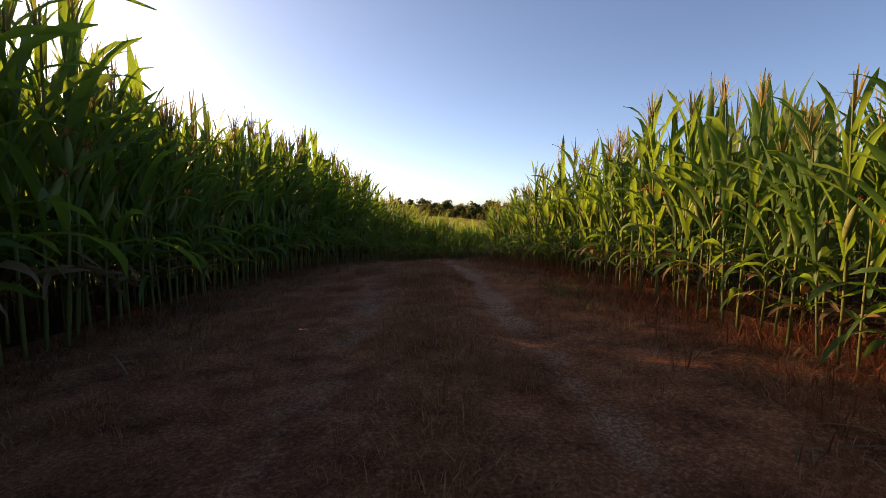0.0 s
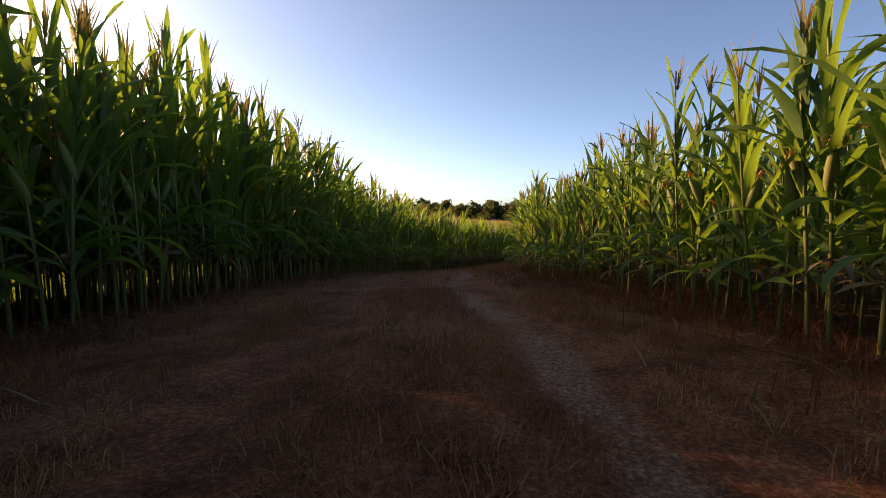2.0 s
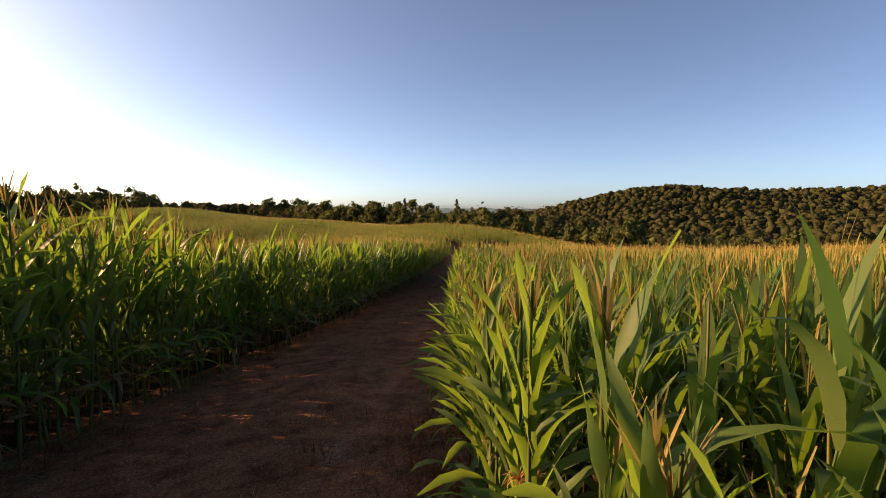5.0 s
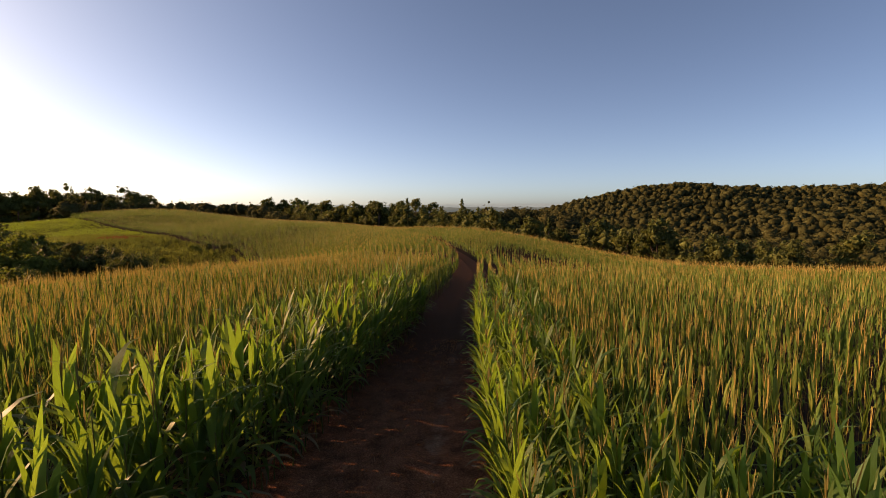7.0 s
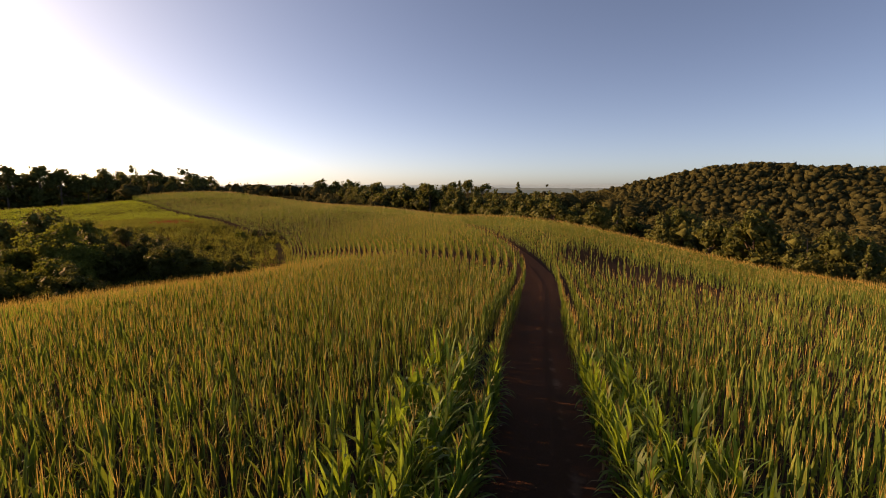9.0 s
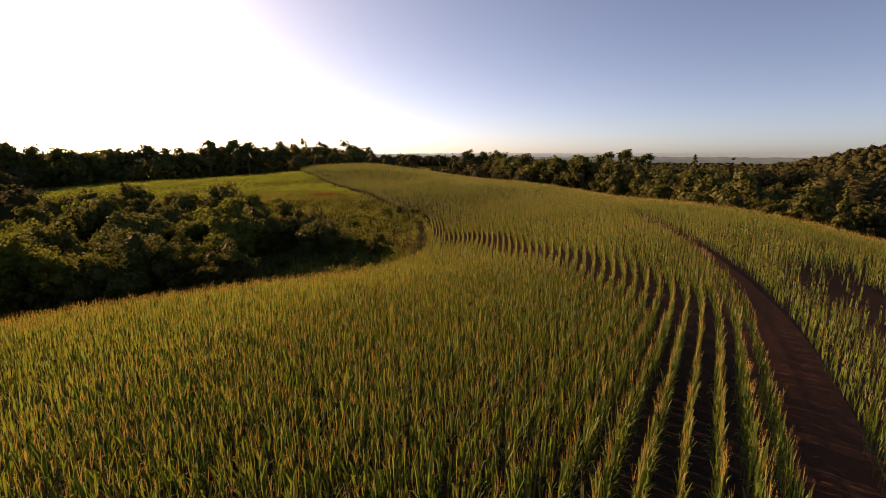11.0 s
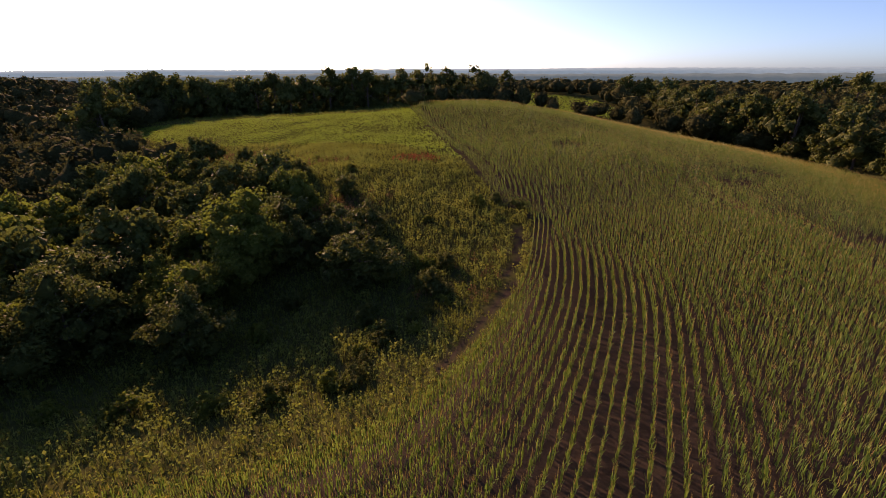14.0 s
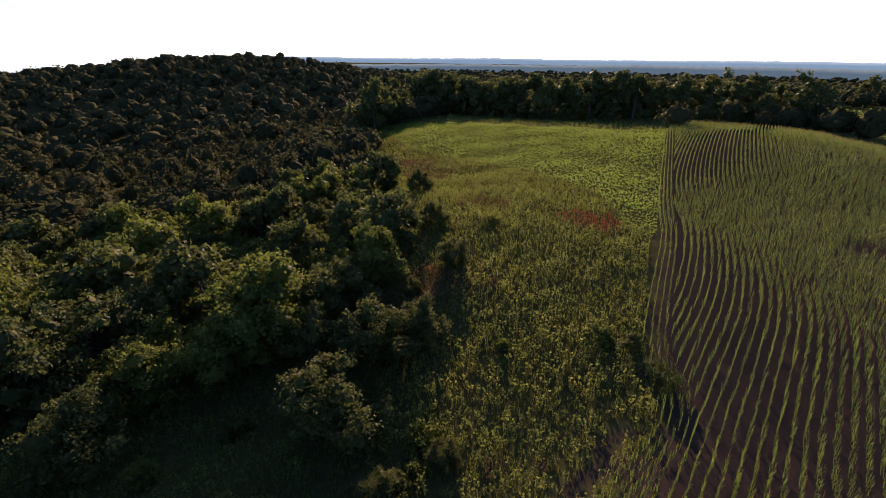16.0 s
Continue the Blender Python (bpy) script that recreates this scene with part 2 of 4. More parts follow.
def ground_z(x, y):
    x, y = np.asarray(x, float), np.asarray(y, float)
    z = np.full(np.broadcast(x, y).shape, -8.0)
    for xs, ys, s, hs in ((BROAD_X, BROAD_Y, BROAD_S, BROAD_H), (LOCAL_X, LOCAL_Y, LOCAL_S, LOCAL_H), (NEAR_X, NEAR_Y, NEAR_S, NEAR_H)):
        k = 0
        for cx in xs:
            for cy in ys:
                z = z + hs[k] * np.exp(-((x - cx) ** 2 + (y - cy) ** 2) / (2 * s * s))
                k += 1
    for hx, hy, h, sx, sy in HILLS:
        z = z + h * np.exp(-((x - hx) / sx) ** 2 / 2 - ((y - hy) / sy) ** 2 / 2)
    far = np.clip((np.hypot(x, y - 150) - 260) / 420, 0, 1)
    z = z - 16 * far * far * (3 - 2 * far)
    # the land falls away to a broad valley in the south-west
    fall = np.clip((-x - 560) / 1500, 0, 1) * np.clip((140 - y) / 160, 0, 1)
    return z - 130 * fall * fall * (3 - 2 * fall)


def smooth_line(pts, step):
    """A Catmull-Rom line through pts, resampled at even steps."""
    p = np.array([pts[0], *pts, pts[-1]], float)
    p[0], p[-1] = 2 * p[1] - p[2], 2 * p[-2] - p[-3]
    out = []
    for a, b, c, d in zip(p, p[1:], p[2:], p[3:]):
        for u in np.linspace(0, 1, 24, endpoint=False):
            out.append(0.5 * (2 * b + (c - a) * u + (2 * a - 5 * b + 4 * c - d) * u * u + (3 * b - a - 3 * c + d) * u ** 3))
    out = np.array(out + [p[-2]])
    for _ in range(2):
        s = np.r_[0, np.cumsum(np.hypot(*np.diff(out, axis=0).T))]
        t = np.arange(0, s[-1], step)
        out = np.stack([np.interp(t, s, out[:, k]) for k in (0, 1)], 1)
    return out


TRACK = smooth_line([(-0.3, -40), (-0.35, -12), (-0.35, 3), (-0.6, 10), (-0.7, 14), (-0.45, 18), (0, 21), (0.95, 25), (2.5, 29), (4.4, 34), (6.2, 39), (8.1, 44), (11.6, 55),
                     (15.3, 65), (19.1, 76), (21.2, 88), (21.8, 99), (21.1, 113), (19.3, 128), (14.5, 146), (7, 162), (-2, 180), (-16, 199), (-34, 218), (-57, 252), (-80, 292)], 0.5)
for _ in range(60):
    TRACK[1:-1] = 0.25 * TRACK[:-2] + 0.5 * TRACK[1:-1] + 0.25 * TRACK[2:]
TAN = np.gradient(TRACK, axis=0)
TAN /= np.hypot(*TAN.T)[:, None]
RIGHT = np.stack([TAN[:, 1], -TAN[:, 0]], 1)


def half_widths(y):
    """Left and right half width of the track at a place along it."""
    y = np.asarray(y, float)
    left = np.interp(y, [0, 8, 14, 18, 21, 25, 29, 34, 39, 44, 60, 110, 135, 165, 190], [3.35, 3.15, 2.8, 2.65, 2.5, 2.2, 1.9, 1.75, 1.6, 1.5, 1.35, 1.25, 0.75, 0.45, 0.39])
    right = np.interp(y, [0, 8, 11, 14, 18, 21, 25, 29, 34, 39, 44, 60, 110, 135, 165, 190], [3.35, 3.0, 2.55, 2.3, 2.25, 2.5, 2.65, 2.4, 1.95, 1.65, 1.5, 1.35, 1.25, 0.75, 0.45, 0.39])
    return left, right


def rut_depth(off, y):
    """How far a place across the track lies in one of the two wheel ruts, 0 to 1."""
    east = np.interp(y, [3, 6, 9.3, 11, 12.7, 18, 25, 31, 37, 44], [1.25, 1.15, 1.08, 0.9, 0.74, 0.88, 1.3, 1.1, 0.65, 0.65]) + 0.04 * np.sin(y * 0.9)
    west = np.interp(y, [3, 11, 20, 44], [0.5, 0.65, 0.75, 0.65]) + 0.05 * np.sin(y * 0.7 + 1)
    worn = np.interp(y, [0, 5, 9, 18, 26, 45, 80], [0.85, 0.95, 1.0, 0.9, 0.6, 0.7, 0.15])
    return worn * np.maximum(np.exp(-((off - east) / 0.25) ** 2), np.interp(y, [7, 11], [0.72, 0.25]) * np.exp(-((off + west) / 0.30) ** 2))


def inside(poly, x, y):
    poly, hit = np.array(poly, float), np.zeros(np.shape(x), bool)
    for (xa, ya), (xb, yb) in zip(poly, np.roll(poly, -1, 0)):
        hit ^= ((ya > y) != (yb > y)) & (x < (xb - xa) * (y - ya) / (yb - ya + 1e-12) + xa)
    return hit


# outline of the corn, of the soy field and of the weedy meadow between corn and wood
CORN = [(-60, -34), (-75, 30), (-64, 60), (-44, 77), (-32, 84), (-25, 89), (-17.6, 96), (-13.2, 104), (-12.2, 112), (-12.2, 121), (-12.8, 129), (-14.8, 138),
        (-18.2, 148), (-25, 153), (-40.5, 173), (-53, 187), (-93, 235), (-108, 268), (-80, 292), (-30, 296), (18, 269), (36, 227), (46, 184), (54, 141), (63, 101), (67, 60), (64, -34)]
SOY = [(-42, 174), (-54, 189), (-93, 236), (-100, 246), (-150, 224), (-206, 207), (-214, 186), (-142, 180), (-89, 186.5), (-64, 184), (-49, 175)]
MEADOW = [(-13.4, 103), (-12.2, 112), (-12.2, 121), (-12.8, 129), (-14.8, 138.5), (-18.2, 148), (-25, 153.5), (-44, 175), (-49, 176), (-64, 184), (-89, 186.5), (-142, 180), (-205, 186), (-225, 170), (-140, 154),
          (-110, 142), (-84, 128), (-70, 120), (-64, 112), (-62, 104), (-66, 98), (-76, 90), (-82, 78), (-66, 62), (-44, 77), (-32, 84), (-25, 89), (-17.8, 96)]

# bare strip along the corn
EDGE_BARE = [(-13.4, 110), (-13.2, 121), (-13.8, 129), (-15.8, 138.5), (-18.6, 146), (-20.2, 145.6), (-17.4, 138.5), (-15.4, 129), (-14.8, 121), (-14.9, 112)]


def raw_mesh(name, verts, faces, sides):
    """A mesh from arrays of vertices and of faces with the same number of sides."""
    me = bpy.data.meshes.new(name)
    faces = np.asarray(faces, np.int32)
    me.vertices.add(len(verts))
    me.vertices.foreach_set("co", np.asarray(verts, np.float32).ravel())
    me.loops.add(faces.size)
    me.loops.foreach_set("vertex_index", faces.ravel())
    me.polygons.add(len(faces))
    me.polygons.foreach_set("loop_start", np.arange(0, faces.size, sides, dtype=np.int32))
    me.polygons.foreach_set("loop_total", np.full(len(faces), sides, np.int32))
    me.update(calc_edges=True)
    return me


def grid_faces(nu, nv):
    k = np.arange(nu * nv).reshape(nu, nv)
    return np.stack([k[:-1, :-1], k[1:, :-1], k[1:, 1:], k[:-1, 1:]], -1).reshape(-1, 4)


def spread(a, b, near, n):
    """n coordinates from a to b, dense round near."""
    u = np.linspace(-1, 1, n)
    k = 5.6
    s = np.sinh(k * u) / math.sinh(k)
    return np.where(s < 0, near + s * (near - a), near + s * (b - near))


def build_ground():
    xs, ys = spread(-4600, 4600, -15, 250), spread(-4600, 4600, 105, 250)
    gx, gy = np.meshgrid(xs, ys, indexing="ij")
    z = ground_z(gx, gy)
    me = raw_mesh("ground", np.stack([gx, gy, z], -1).reshape(-1, 3), grid_faces(len(xs), len(ys)), 4)
    crop = inside(CORN, gx, gy) | inside(EDGE_BARE, gx, gy)
    mead = inside(MEADOW, gx, gy) | inside(SOY, gx, gy)
    col = np.zeros((gx.size, 4), np.float32)
    col[:, 0], col[:, 1], col[:, 3] = crop.ravel(), (mead & ~crop).ravel(), 1
    me.color_attributes.new("zone", "FLOAT_COLOR", "POINT").data.foreach_set("color", col.ravel())
    me.polygons.foreach_set("use_smooth", np.ones(len(me.polygons), bool))
    me.materials.append(M_GROUND)
    ob = new("ground", me)
    return tagged(ob, "brown soil and grassy rolling ground of a hill farm", "ground", kind="structure")


def build_track():
    """The track's trodden earth, with its two ruts a little sunken."""
    keep = TRACK[:, 1] < 172
    c, r = TRACK[keep], RIGHT[keep]
    left, right = half_widths(c[:, 1])
    n = 41
    w = np.linspace(0, 1, n)[None]
    off = -left[:, None] - 0.5 + w * (left + right + 1.0)[:, None]
    x, y = c[:, :1] + r[:, :1] * off, c[:, 1:] + r[:, 1:] * off
    mid = 0.25
    scale = ((left + right) / 4.4)[:, None]
    ruts = rut_depth(off, y)
    z = ground_z(x, y) + 0.03 - 0.05 * ruts + 0.05 * np.exp(-((off - mid) / (0.5 * scale)) ** 2)
    z += 0.008 * np.sin(x * 7 + y * 3) * np.sin(y * 5.3)
    z = np.maximum(z, ground_z(x, y) + 0.012)
    me = raw_mesh("farm_track", np.stack([x, y, z], -1).reshape(-1, 3), grid_faces(len(c), n), 4)
    me.attributes.new("across", "FLOAT", "POINT").data.foreach_set("value", (ruts * 0.92).astype(np.float32).ravel())
    bare = np.clip((y - 33) / 9, 0, 1)
    me.attributes.new("bare", "FLOAT", "POINT").data.foreach_set("value", bare.astype(np.float32).ravel())
    me.polygons.foreach_set("use_smooth", np.ones(len(me.polygons), bool))
    me.materials.append(M_TRACK)
    return tagged(new("farm_track", me), "reddish dry farm track with pale wheel ruts between corn", "track", kind="structure")


build_ground()
build_track()


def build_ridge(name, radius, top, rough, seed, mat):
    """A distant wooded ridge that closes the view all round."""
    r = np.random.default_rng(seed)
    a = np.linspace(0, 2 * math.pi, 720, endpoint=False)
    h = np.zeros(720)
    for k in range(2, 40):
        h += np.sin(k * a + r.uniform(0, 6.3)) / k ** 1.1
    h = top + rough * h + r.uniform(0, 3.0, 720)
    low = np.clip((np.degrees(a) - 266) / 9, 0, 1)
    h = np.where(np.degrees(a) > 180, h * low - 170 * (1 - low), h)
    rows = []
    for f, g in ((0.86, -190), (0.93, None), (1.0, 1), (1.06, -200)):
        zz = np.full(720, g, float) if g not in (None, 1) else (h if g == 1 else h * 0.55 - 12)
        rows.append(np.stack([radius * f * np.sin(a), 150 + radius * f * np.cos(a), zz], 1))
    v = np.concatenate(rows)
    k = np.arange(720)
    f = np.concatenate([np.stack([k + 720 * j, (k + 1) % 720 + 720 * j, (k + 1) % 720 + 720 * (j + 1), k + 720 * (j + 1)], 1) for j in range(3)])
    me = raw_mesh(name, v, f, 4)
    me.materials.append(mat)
    return tagged(new(name, me), "wooded ridge on the horizon, blue haze painted in", "ridge", kind="structure")


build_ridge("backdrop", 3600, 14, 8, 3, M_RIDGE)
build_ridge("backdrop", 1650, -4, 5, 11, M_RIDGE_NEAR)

# ---------------------------------------------------------------- plants from strips
def strip(base, heading, length, width, rise, droop, segs=4, fold=0.0, tip=0.02):
    """One arching blade as a strip of quads: it starts upwards by rise (degrees) and bends down by droop."""
    v, d = [], np.array([math.cos(heading), math.sin(heading), 0.0])
    side = np.array([-d[1], d[0], 0.0])
    p = np.array(base, float)
    for i in range(segs + 1):
        u = i / segs
        w = width * (0.55 + 1.5 * u if u < 0.3 else 1.0) * (1 - max(0, (u - 0.35) / 0.65) ** 1.6) * 0.5 + tip * width * 0.5
        v += [p - side * w + [0, 0, fold * w], p + side * w + [0, 0, fold * w]]
        ang = math.radians(rise - droop * u ** 1.3)
        p = p + (d * math.cos(ang) + np.array([0, 0, math.sin(ang)])) * length / segs
    f = [(2 * i, 2 * i + 1, 2 * i + 3, 2 * i + 2) for i in range(segs)]
    return np.array(v), np.array(f)


def ribbed(base, heading, length, width, rise, droop, segs=7, fold=0.35, wave=0.0, r=None):
    """A near blade with a sunken midrib and wavy margins."""
    v, d = [], np.array([math.cos(heading), math.sin(heading), 0.0])
    side = np.array([-d[1], d[0], 0.0])
    p = np.array(base, float)
    twist = r.uniform(-0.8, 0.8) if r is not None else 0
    for i in range(segs + 1):
        u = i / segs
        w = width * (0.5 + 1.6 * u if u < 0.3 else 0.98) * (1 - max(0, (u - 0.4) / 0.6) ** 1.8) * 0.5 + 0.001
        ang = math.radians(rise - droop * u ** 1.4)
        up = np.array([0, 0, 1.0]) * math.cos(ang) - d * math.sin(ang)
        s = side * math.cos(twist * u) + up * math.sin(twist * u)
        q = wave * math.sin(9 * u + (r.uniform(0, 0.8) if r is not None else 0))
        v += [p - s * w + up * (fold * w + q), p, p + s * w + up * (fold * w - q)]
        p = p + (d * math.cos(ang) + np.array([0, 0, math.sin(ang)])) * length / segs
    f = []
    for i in range(segs):
        k = 3 * i
        f += [(k, k + 1, k + 4, k + 3), (k + 1, k + 2, k + 5, k + 4)]
    return np.array(v), np.array(f)


def tube(points, radii, sides=5):
    pts = np.array(points, float)
    v, f = [], []
    for i, (p, rad) in enumerate(zip(pts, radii)):
        t = pts[min(i + 1, len(pts) - 1)] - pts[max(i - 1, 0)]
        t /= np.linalg.norm(t) + 1e-9
        a = np.cross(t, [0.3, 0.9, 0.1])
        a /= np.linalg.norm(a) + 1e-9
        b = np.cross(t, a)
        for k in range(sides):
            th = 2 * math.pi * k / sides
            v.append(p + rad * (a * math.cos(th) + b * math.sin(th)))
    for i in range(len(pts) - 1):
        for k in range(sides):
            f.append((i * sides + k, i * sides + (k + 1) % sides, (i + 1) * sides + (k + 1) % sides, (i + 1) * sides + k))
    return np.array(v), np.array(f)


def joined(parts):
    v, f, m, n = [], [], [], 0
    for pv, pf, mat in parts:
        v.append(pv)
        f.append(pf + n)
        m.append(np.full(len(pf), mat))
        n += len(pv)
    return np.concatenate(v), np.concatenate(f), np.concatenate(m)


def scattered(name, kinds, pos, yaw, size, mats, lean=None, which=None):
    """One mesh of many plants: kinds are (verts, quads, material) patterns, laid at pos with turn, size and lean."""
    which = rng.integers(0, len(kinds), len(pos)) if which is None else which
    V, F, MI, base = [], [], [], 0
    for k, (v, f, m) in enumerate(kinds):
        sel = np.where(which == k)[0]
        if not len(sel):
            continue
        c, s = np.cos(yaw[sel])[:, None], np.sin(yaw[sel])[:, None]
        sz = size[sel]
        if sz.ndim == 1:
            sz = np.stack([sz, sz, sz], 1)
        x = (v[None, :, 0] * c - v[None, :, 1] * s) * sz[:, :1]
        y = (v[None, :, 0] * s + v[None, :, 1] * c) * sz[:, 1:2]
        z = v[None, :, 2] * sz[:, 2:]
        if lean is not None:
            x = x + z * lean[sel, :1]
            y = y + z * lean[sel, 1:]
        P = np.stack([x, y, z], -1) + pos[sel][:, None]
        V.append(P.reshape(-1, 3))
        F.append((f[None] + (np.arange(len(sel)) * len(v))[:, None, None] + base).reshape(-1, 4))
        MI.append(np.tile(m, len(sel)))
        base += len(sel) * len(v)
    me = raw_mesh(name, np.concatenate(V), np.concatenate(F), 4)
    for mat in mats:
        me.materials.append(mat)
    me.polygons.foreach_set("material_index", np.concatenate(MI).astype(np.int32))
    return new(name, me)


# ---------------------------------------------------------------- corn
def corn_leaves(r, height):
    """Where the leaves of one plant sit: base, heading, length, width, rise, droop."""
    out, n = [], 13
    plane = r.uniform(0, math.pi)
    for i in range(n):
        u = (i + 0.5) / n
        z = height * (0.14 + 0.66 * u)
        head = plane + (math.pi if i % 2 else 0) + r.normal(0, 0.35)
        if u > 0.72:
            length, rise, droop = r.uniform(0.48, 0.76), r.uniform(76, 89), r.uniform(0, 45) if r.random() < 0.78 else r.uniform(60, 120)
        elif u > 0.3:
            length, rise, droop = r.uniform(0.68, 1.0), r.uniform(60, 82), r.uniform(25, 118)
        else:
            length, rise, droop = r.uniform(0.55, 0.80), r.uniform(25, 52), r.uniform(90, 135)
        out.append(((0, 0, z), head, length, r.uniform(0.048, 0.080), rise, droop, u))
    return out


def corn_pattern(seed, level):
    """A whole plant in one pattern (level 0 near, 1 middle) or a short stretch of row (2 field, 3 far). Materials: leaf, stalk, tassel, dry."""
    r = np.random.default_rng(seed)
    h = 2.02
    parts = []
    if level <= 1:
        parts.append((*tube([(0, 0, 0), (0.005, 0, h * 0.5), (0, 0.005, h)], (0.012, 0.010, 0.005), 4 if level == 0 else 3), 1))
    for along in {0: (0,), 1: (0,), 2: (-0.1, 0.1), 3: (-0.38, -0.13, 0.13, 0.38)}[level]:
        leaves = corn_leaves(r, h * r.uniform(0.93, 1.07))
        leaves = {0: leaves, 1: leaves[2::2] + leaves[-2:], 2: leaves[5::3] + leaves[-2:], 3: leaves[6::3] + leaves[-1:]}[level]
        for (x, y, z), head, length, width, rise, droop, u in leaves:
            wide = {0: 1.15, 1: 1.2, 2: 1.5, 3: 2.6}[level]
            rise = (rise, rise, max(rise, 66), r.uniform(40, 84))[level]
            segs = {0: 4, 1: 3, 2: 2, 3: 1}[level]
            length *= (1.0, 0.85, 0.75, 0.78)[level]
            dry = 3 if (u < 0.10 and level < 2) else 0
            parts.append((*strip((x + along, y + r.normal(0, 0.02), z), head, length, width * wide, rise, droop, segs, fold=0.3), dry))
        for k in range({0: 5 * (seed % 2), 1: 4, 2: 2, 3: 1}[level]):
            w = {0: 0.011, 1: 0.012, 2: 0.018, 3: 0.022}[level]
            parts.append((*strip((along, 0, h * (0.98 if level else 0.93)), r.uniform(0, 6.28), r.uniform(0.26, 0.42), w, r.uniform(70, 88), r.uniform(0, 25), 1 if level else 2, tip=0.4), 2))
    v, f, m = joined(parts)
    if level:
        v[:, 1] *= {1: 0.5, 2: 0.44, 3: 0.44}[level]
        v[:, 0] *= {1: 0.9, 2: 0.72, 3: 0.9}[level]
    return v, f, m


def rows_of_corn():
    """Every planting spot: rows that follow the track at even spacing on both sides."""
    spots = []
    for side in (-1, 1):
        for k in range(0, 150):
            hw = half_widths(TRACK[:, 1])[0 if side < 0 else 1]
            off = hw + k * 0.78
            p = TRACK + RIGHT * (side * off)[:, None]
            seg = np.hypot(*np.diff(p, axis=0).T)
            s = np.r_[0, np.cumsum(seg)]
            t = np.arange(0, s[-1], 0.2) + rng.uniform(0, 0.2)
            x, y = np.interp(t, s, p[:, 0]), np.interp(t, s, p[:, 1])
            ok = inside(CORN, x, y)
            ok &= np.gradient(np.interp(t, s, np.arange(len(s)))) < 2.0
            way = np.arctan2(np.gradient(y), np.gradient(x))
            spots.append(np.stack([x, y, np.full(len(x), side * (k + 1.0)), way, np.arange(len(x))], 1)[ok])
    p = np.concatenate(spots)
    # leave out rows that run into others where the bend closes, away from the track
    near = np.empty(len(p))
    for a in range(0, len(p), 20000):
        q = p[a:a + 20000]
        near[a:a + 20000] = np.sqrt(((q[:, None, :2] - TRACK[None, ::4]) ** 2).sum(-1)).min(1)
    want = (np.abs(p[:, 2]) - 1) * 0.78 + np.where(p[:, 2] < 0, half_widths(p[:, 1])[0], half_widths(p[:, 1])[1])
    return p[near > want - 0.5], near[near > want - 0.5]


SPOTS, SPOT_D = rows_of_corn()
EDGE = smooth_line(CORN[2:17], 0.5)
for _ in range(10):
    EDGE[1:-1] = 0.25 * EDGE[:-2] + 0.5 * EDGE[1:-1] + 0.25 * EDGE[2:]


def headland(rows=4):
    """End rows that follow the western edge of the crop; the rows along the track stop short of them."""
    tan = np.gradient(EDGE, axis=0)
    tan /= np.hypot(*tan.T)[:, None]
    inward = np.stack([tan[:, 1], -tan[:, 0]], 1)
    out = []
    for k in range(rows):
        p = EDGE + inward * (0.2 + k * 0.62)
        s = np.r_[0, np.cumsum(np.hypot(*np.diff(p, axis=0).T))]
        t = np.arange(0, s[-1], 0.2)
        x, y = np.interp(t, s, p[:, 0]), np.interp(t, s, p[:, 1])
        out.append(np.stack([x, y, np.full(len(x), -99.0), np.arctan2(np.gradient(y), np.gradient(x)), np.arange(len(x))], 1))
    return np.concatenate(out)


edge_d = np.full(len(SPOTS), 1e9)
close = (SPOTS[:, 2] < 0) & (SPOTS[:, 1] > 50)
for ex, ey in EDGE[::2]:
    edge_d[close] = np.minimum(edge_d[close], np.hypot(SPOTS[close, 0] - ex, SPOTS[close, 1] - ey))
SPOTS = np.concatenate([SPOTS[edge_d > 2.5], headland()])


def filled():
    """Straight rows in the pockets that the curving rows leave open."""
    taken = {(int(x // 1.3), int(y // 1.3)) for x, y in SPOTS[:, :2]}
    out = []
    for x in np.arange(-74, 60, 0.78):
        for i, y in enumerate(np.arange(-34, 46, 1.0)):
            a, b = int(x // 1.3), int(y // 1.3)
            if abs(x) > 8 and not any((a + p, b + q) in taken for p in (-1, 0, 1) for q in (-1, 0, 1)):
                out.append((x, y, 60.0 if x > 0 else -60.0, math.pi / 2, 0))
    p = np.array(out)
    return p[inside(CORN, p[:, 0], p[:, 1])]


# the first rows on the east side stand closer where the track bends
extra = SPOTS[(SPOTS[:, 2] > 0) & (SPOTS[:, 2] <= 4) & (SPOTS[:, 1] > 18) & (SPOTS[:, 1] < 40)].copy()
extra[:, 0] += 0.38
extra[:, 1] -= 0.10
extra[:, 2] += 0.5
SPOTS = np.concatenate([SPOTS, filled(), extra])
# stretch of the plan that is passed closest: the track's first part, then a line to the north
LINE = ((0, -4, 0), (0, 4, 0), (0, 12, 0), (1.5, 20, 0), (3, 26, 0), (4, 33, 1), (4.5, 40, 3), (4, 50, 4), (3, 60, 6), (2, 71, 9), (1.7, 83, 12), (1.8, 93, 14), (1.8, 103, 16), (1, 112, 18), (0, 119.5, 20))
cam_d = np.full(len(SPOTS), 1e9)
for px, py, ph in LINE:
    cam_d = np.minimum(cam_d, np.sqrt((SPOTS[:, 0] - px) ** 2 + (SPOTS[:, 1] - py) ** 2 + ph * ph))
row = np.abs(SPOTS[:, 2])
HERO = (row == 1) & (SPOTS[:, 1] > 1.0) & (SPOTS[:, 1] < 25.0)
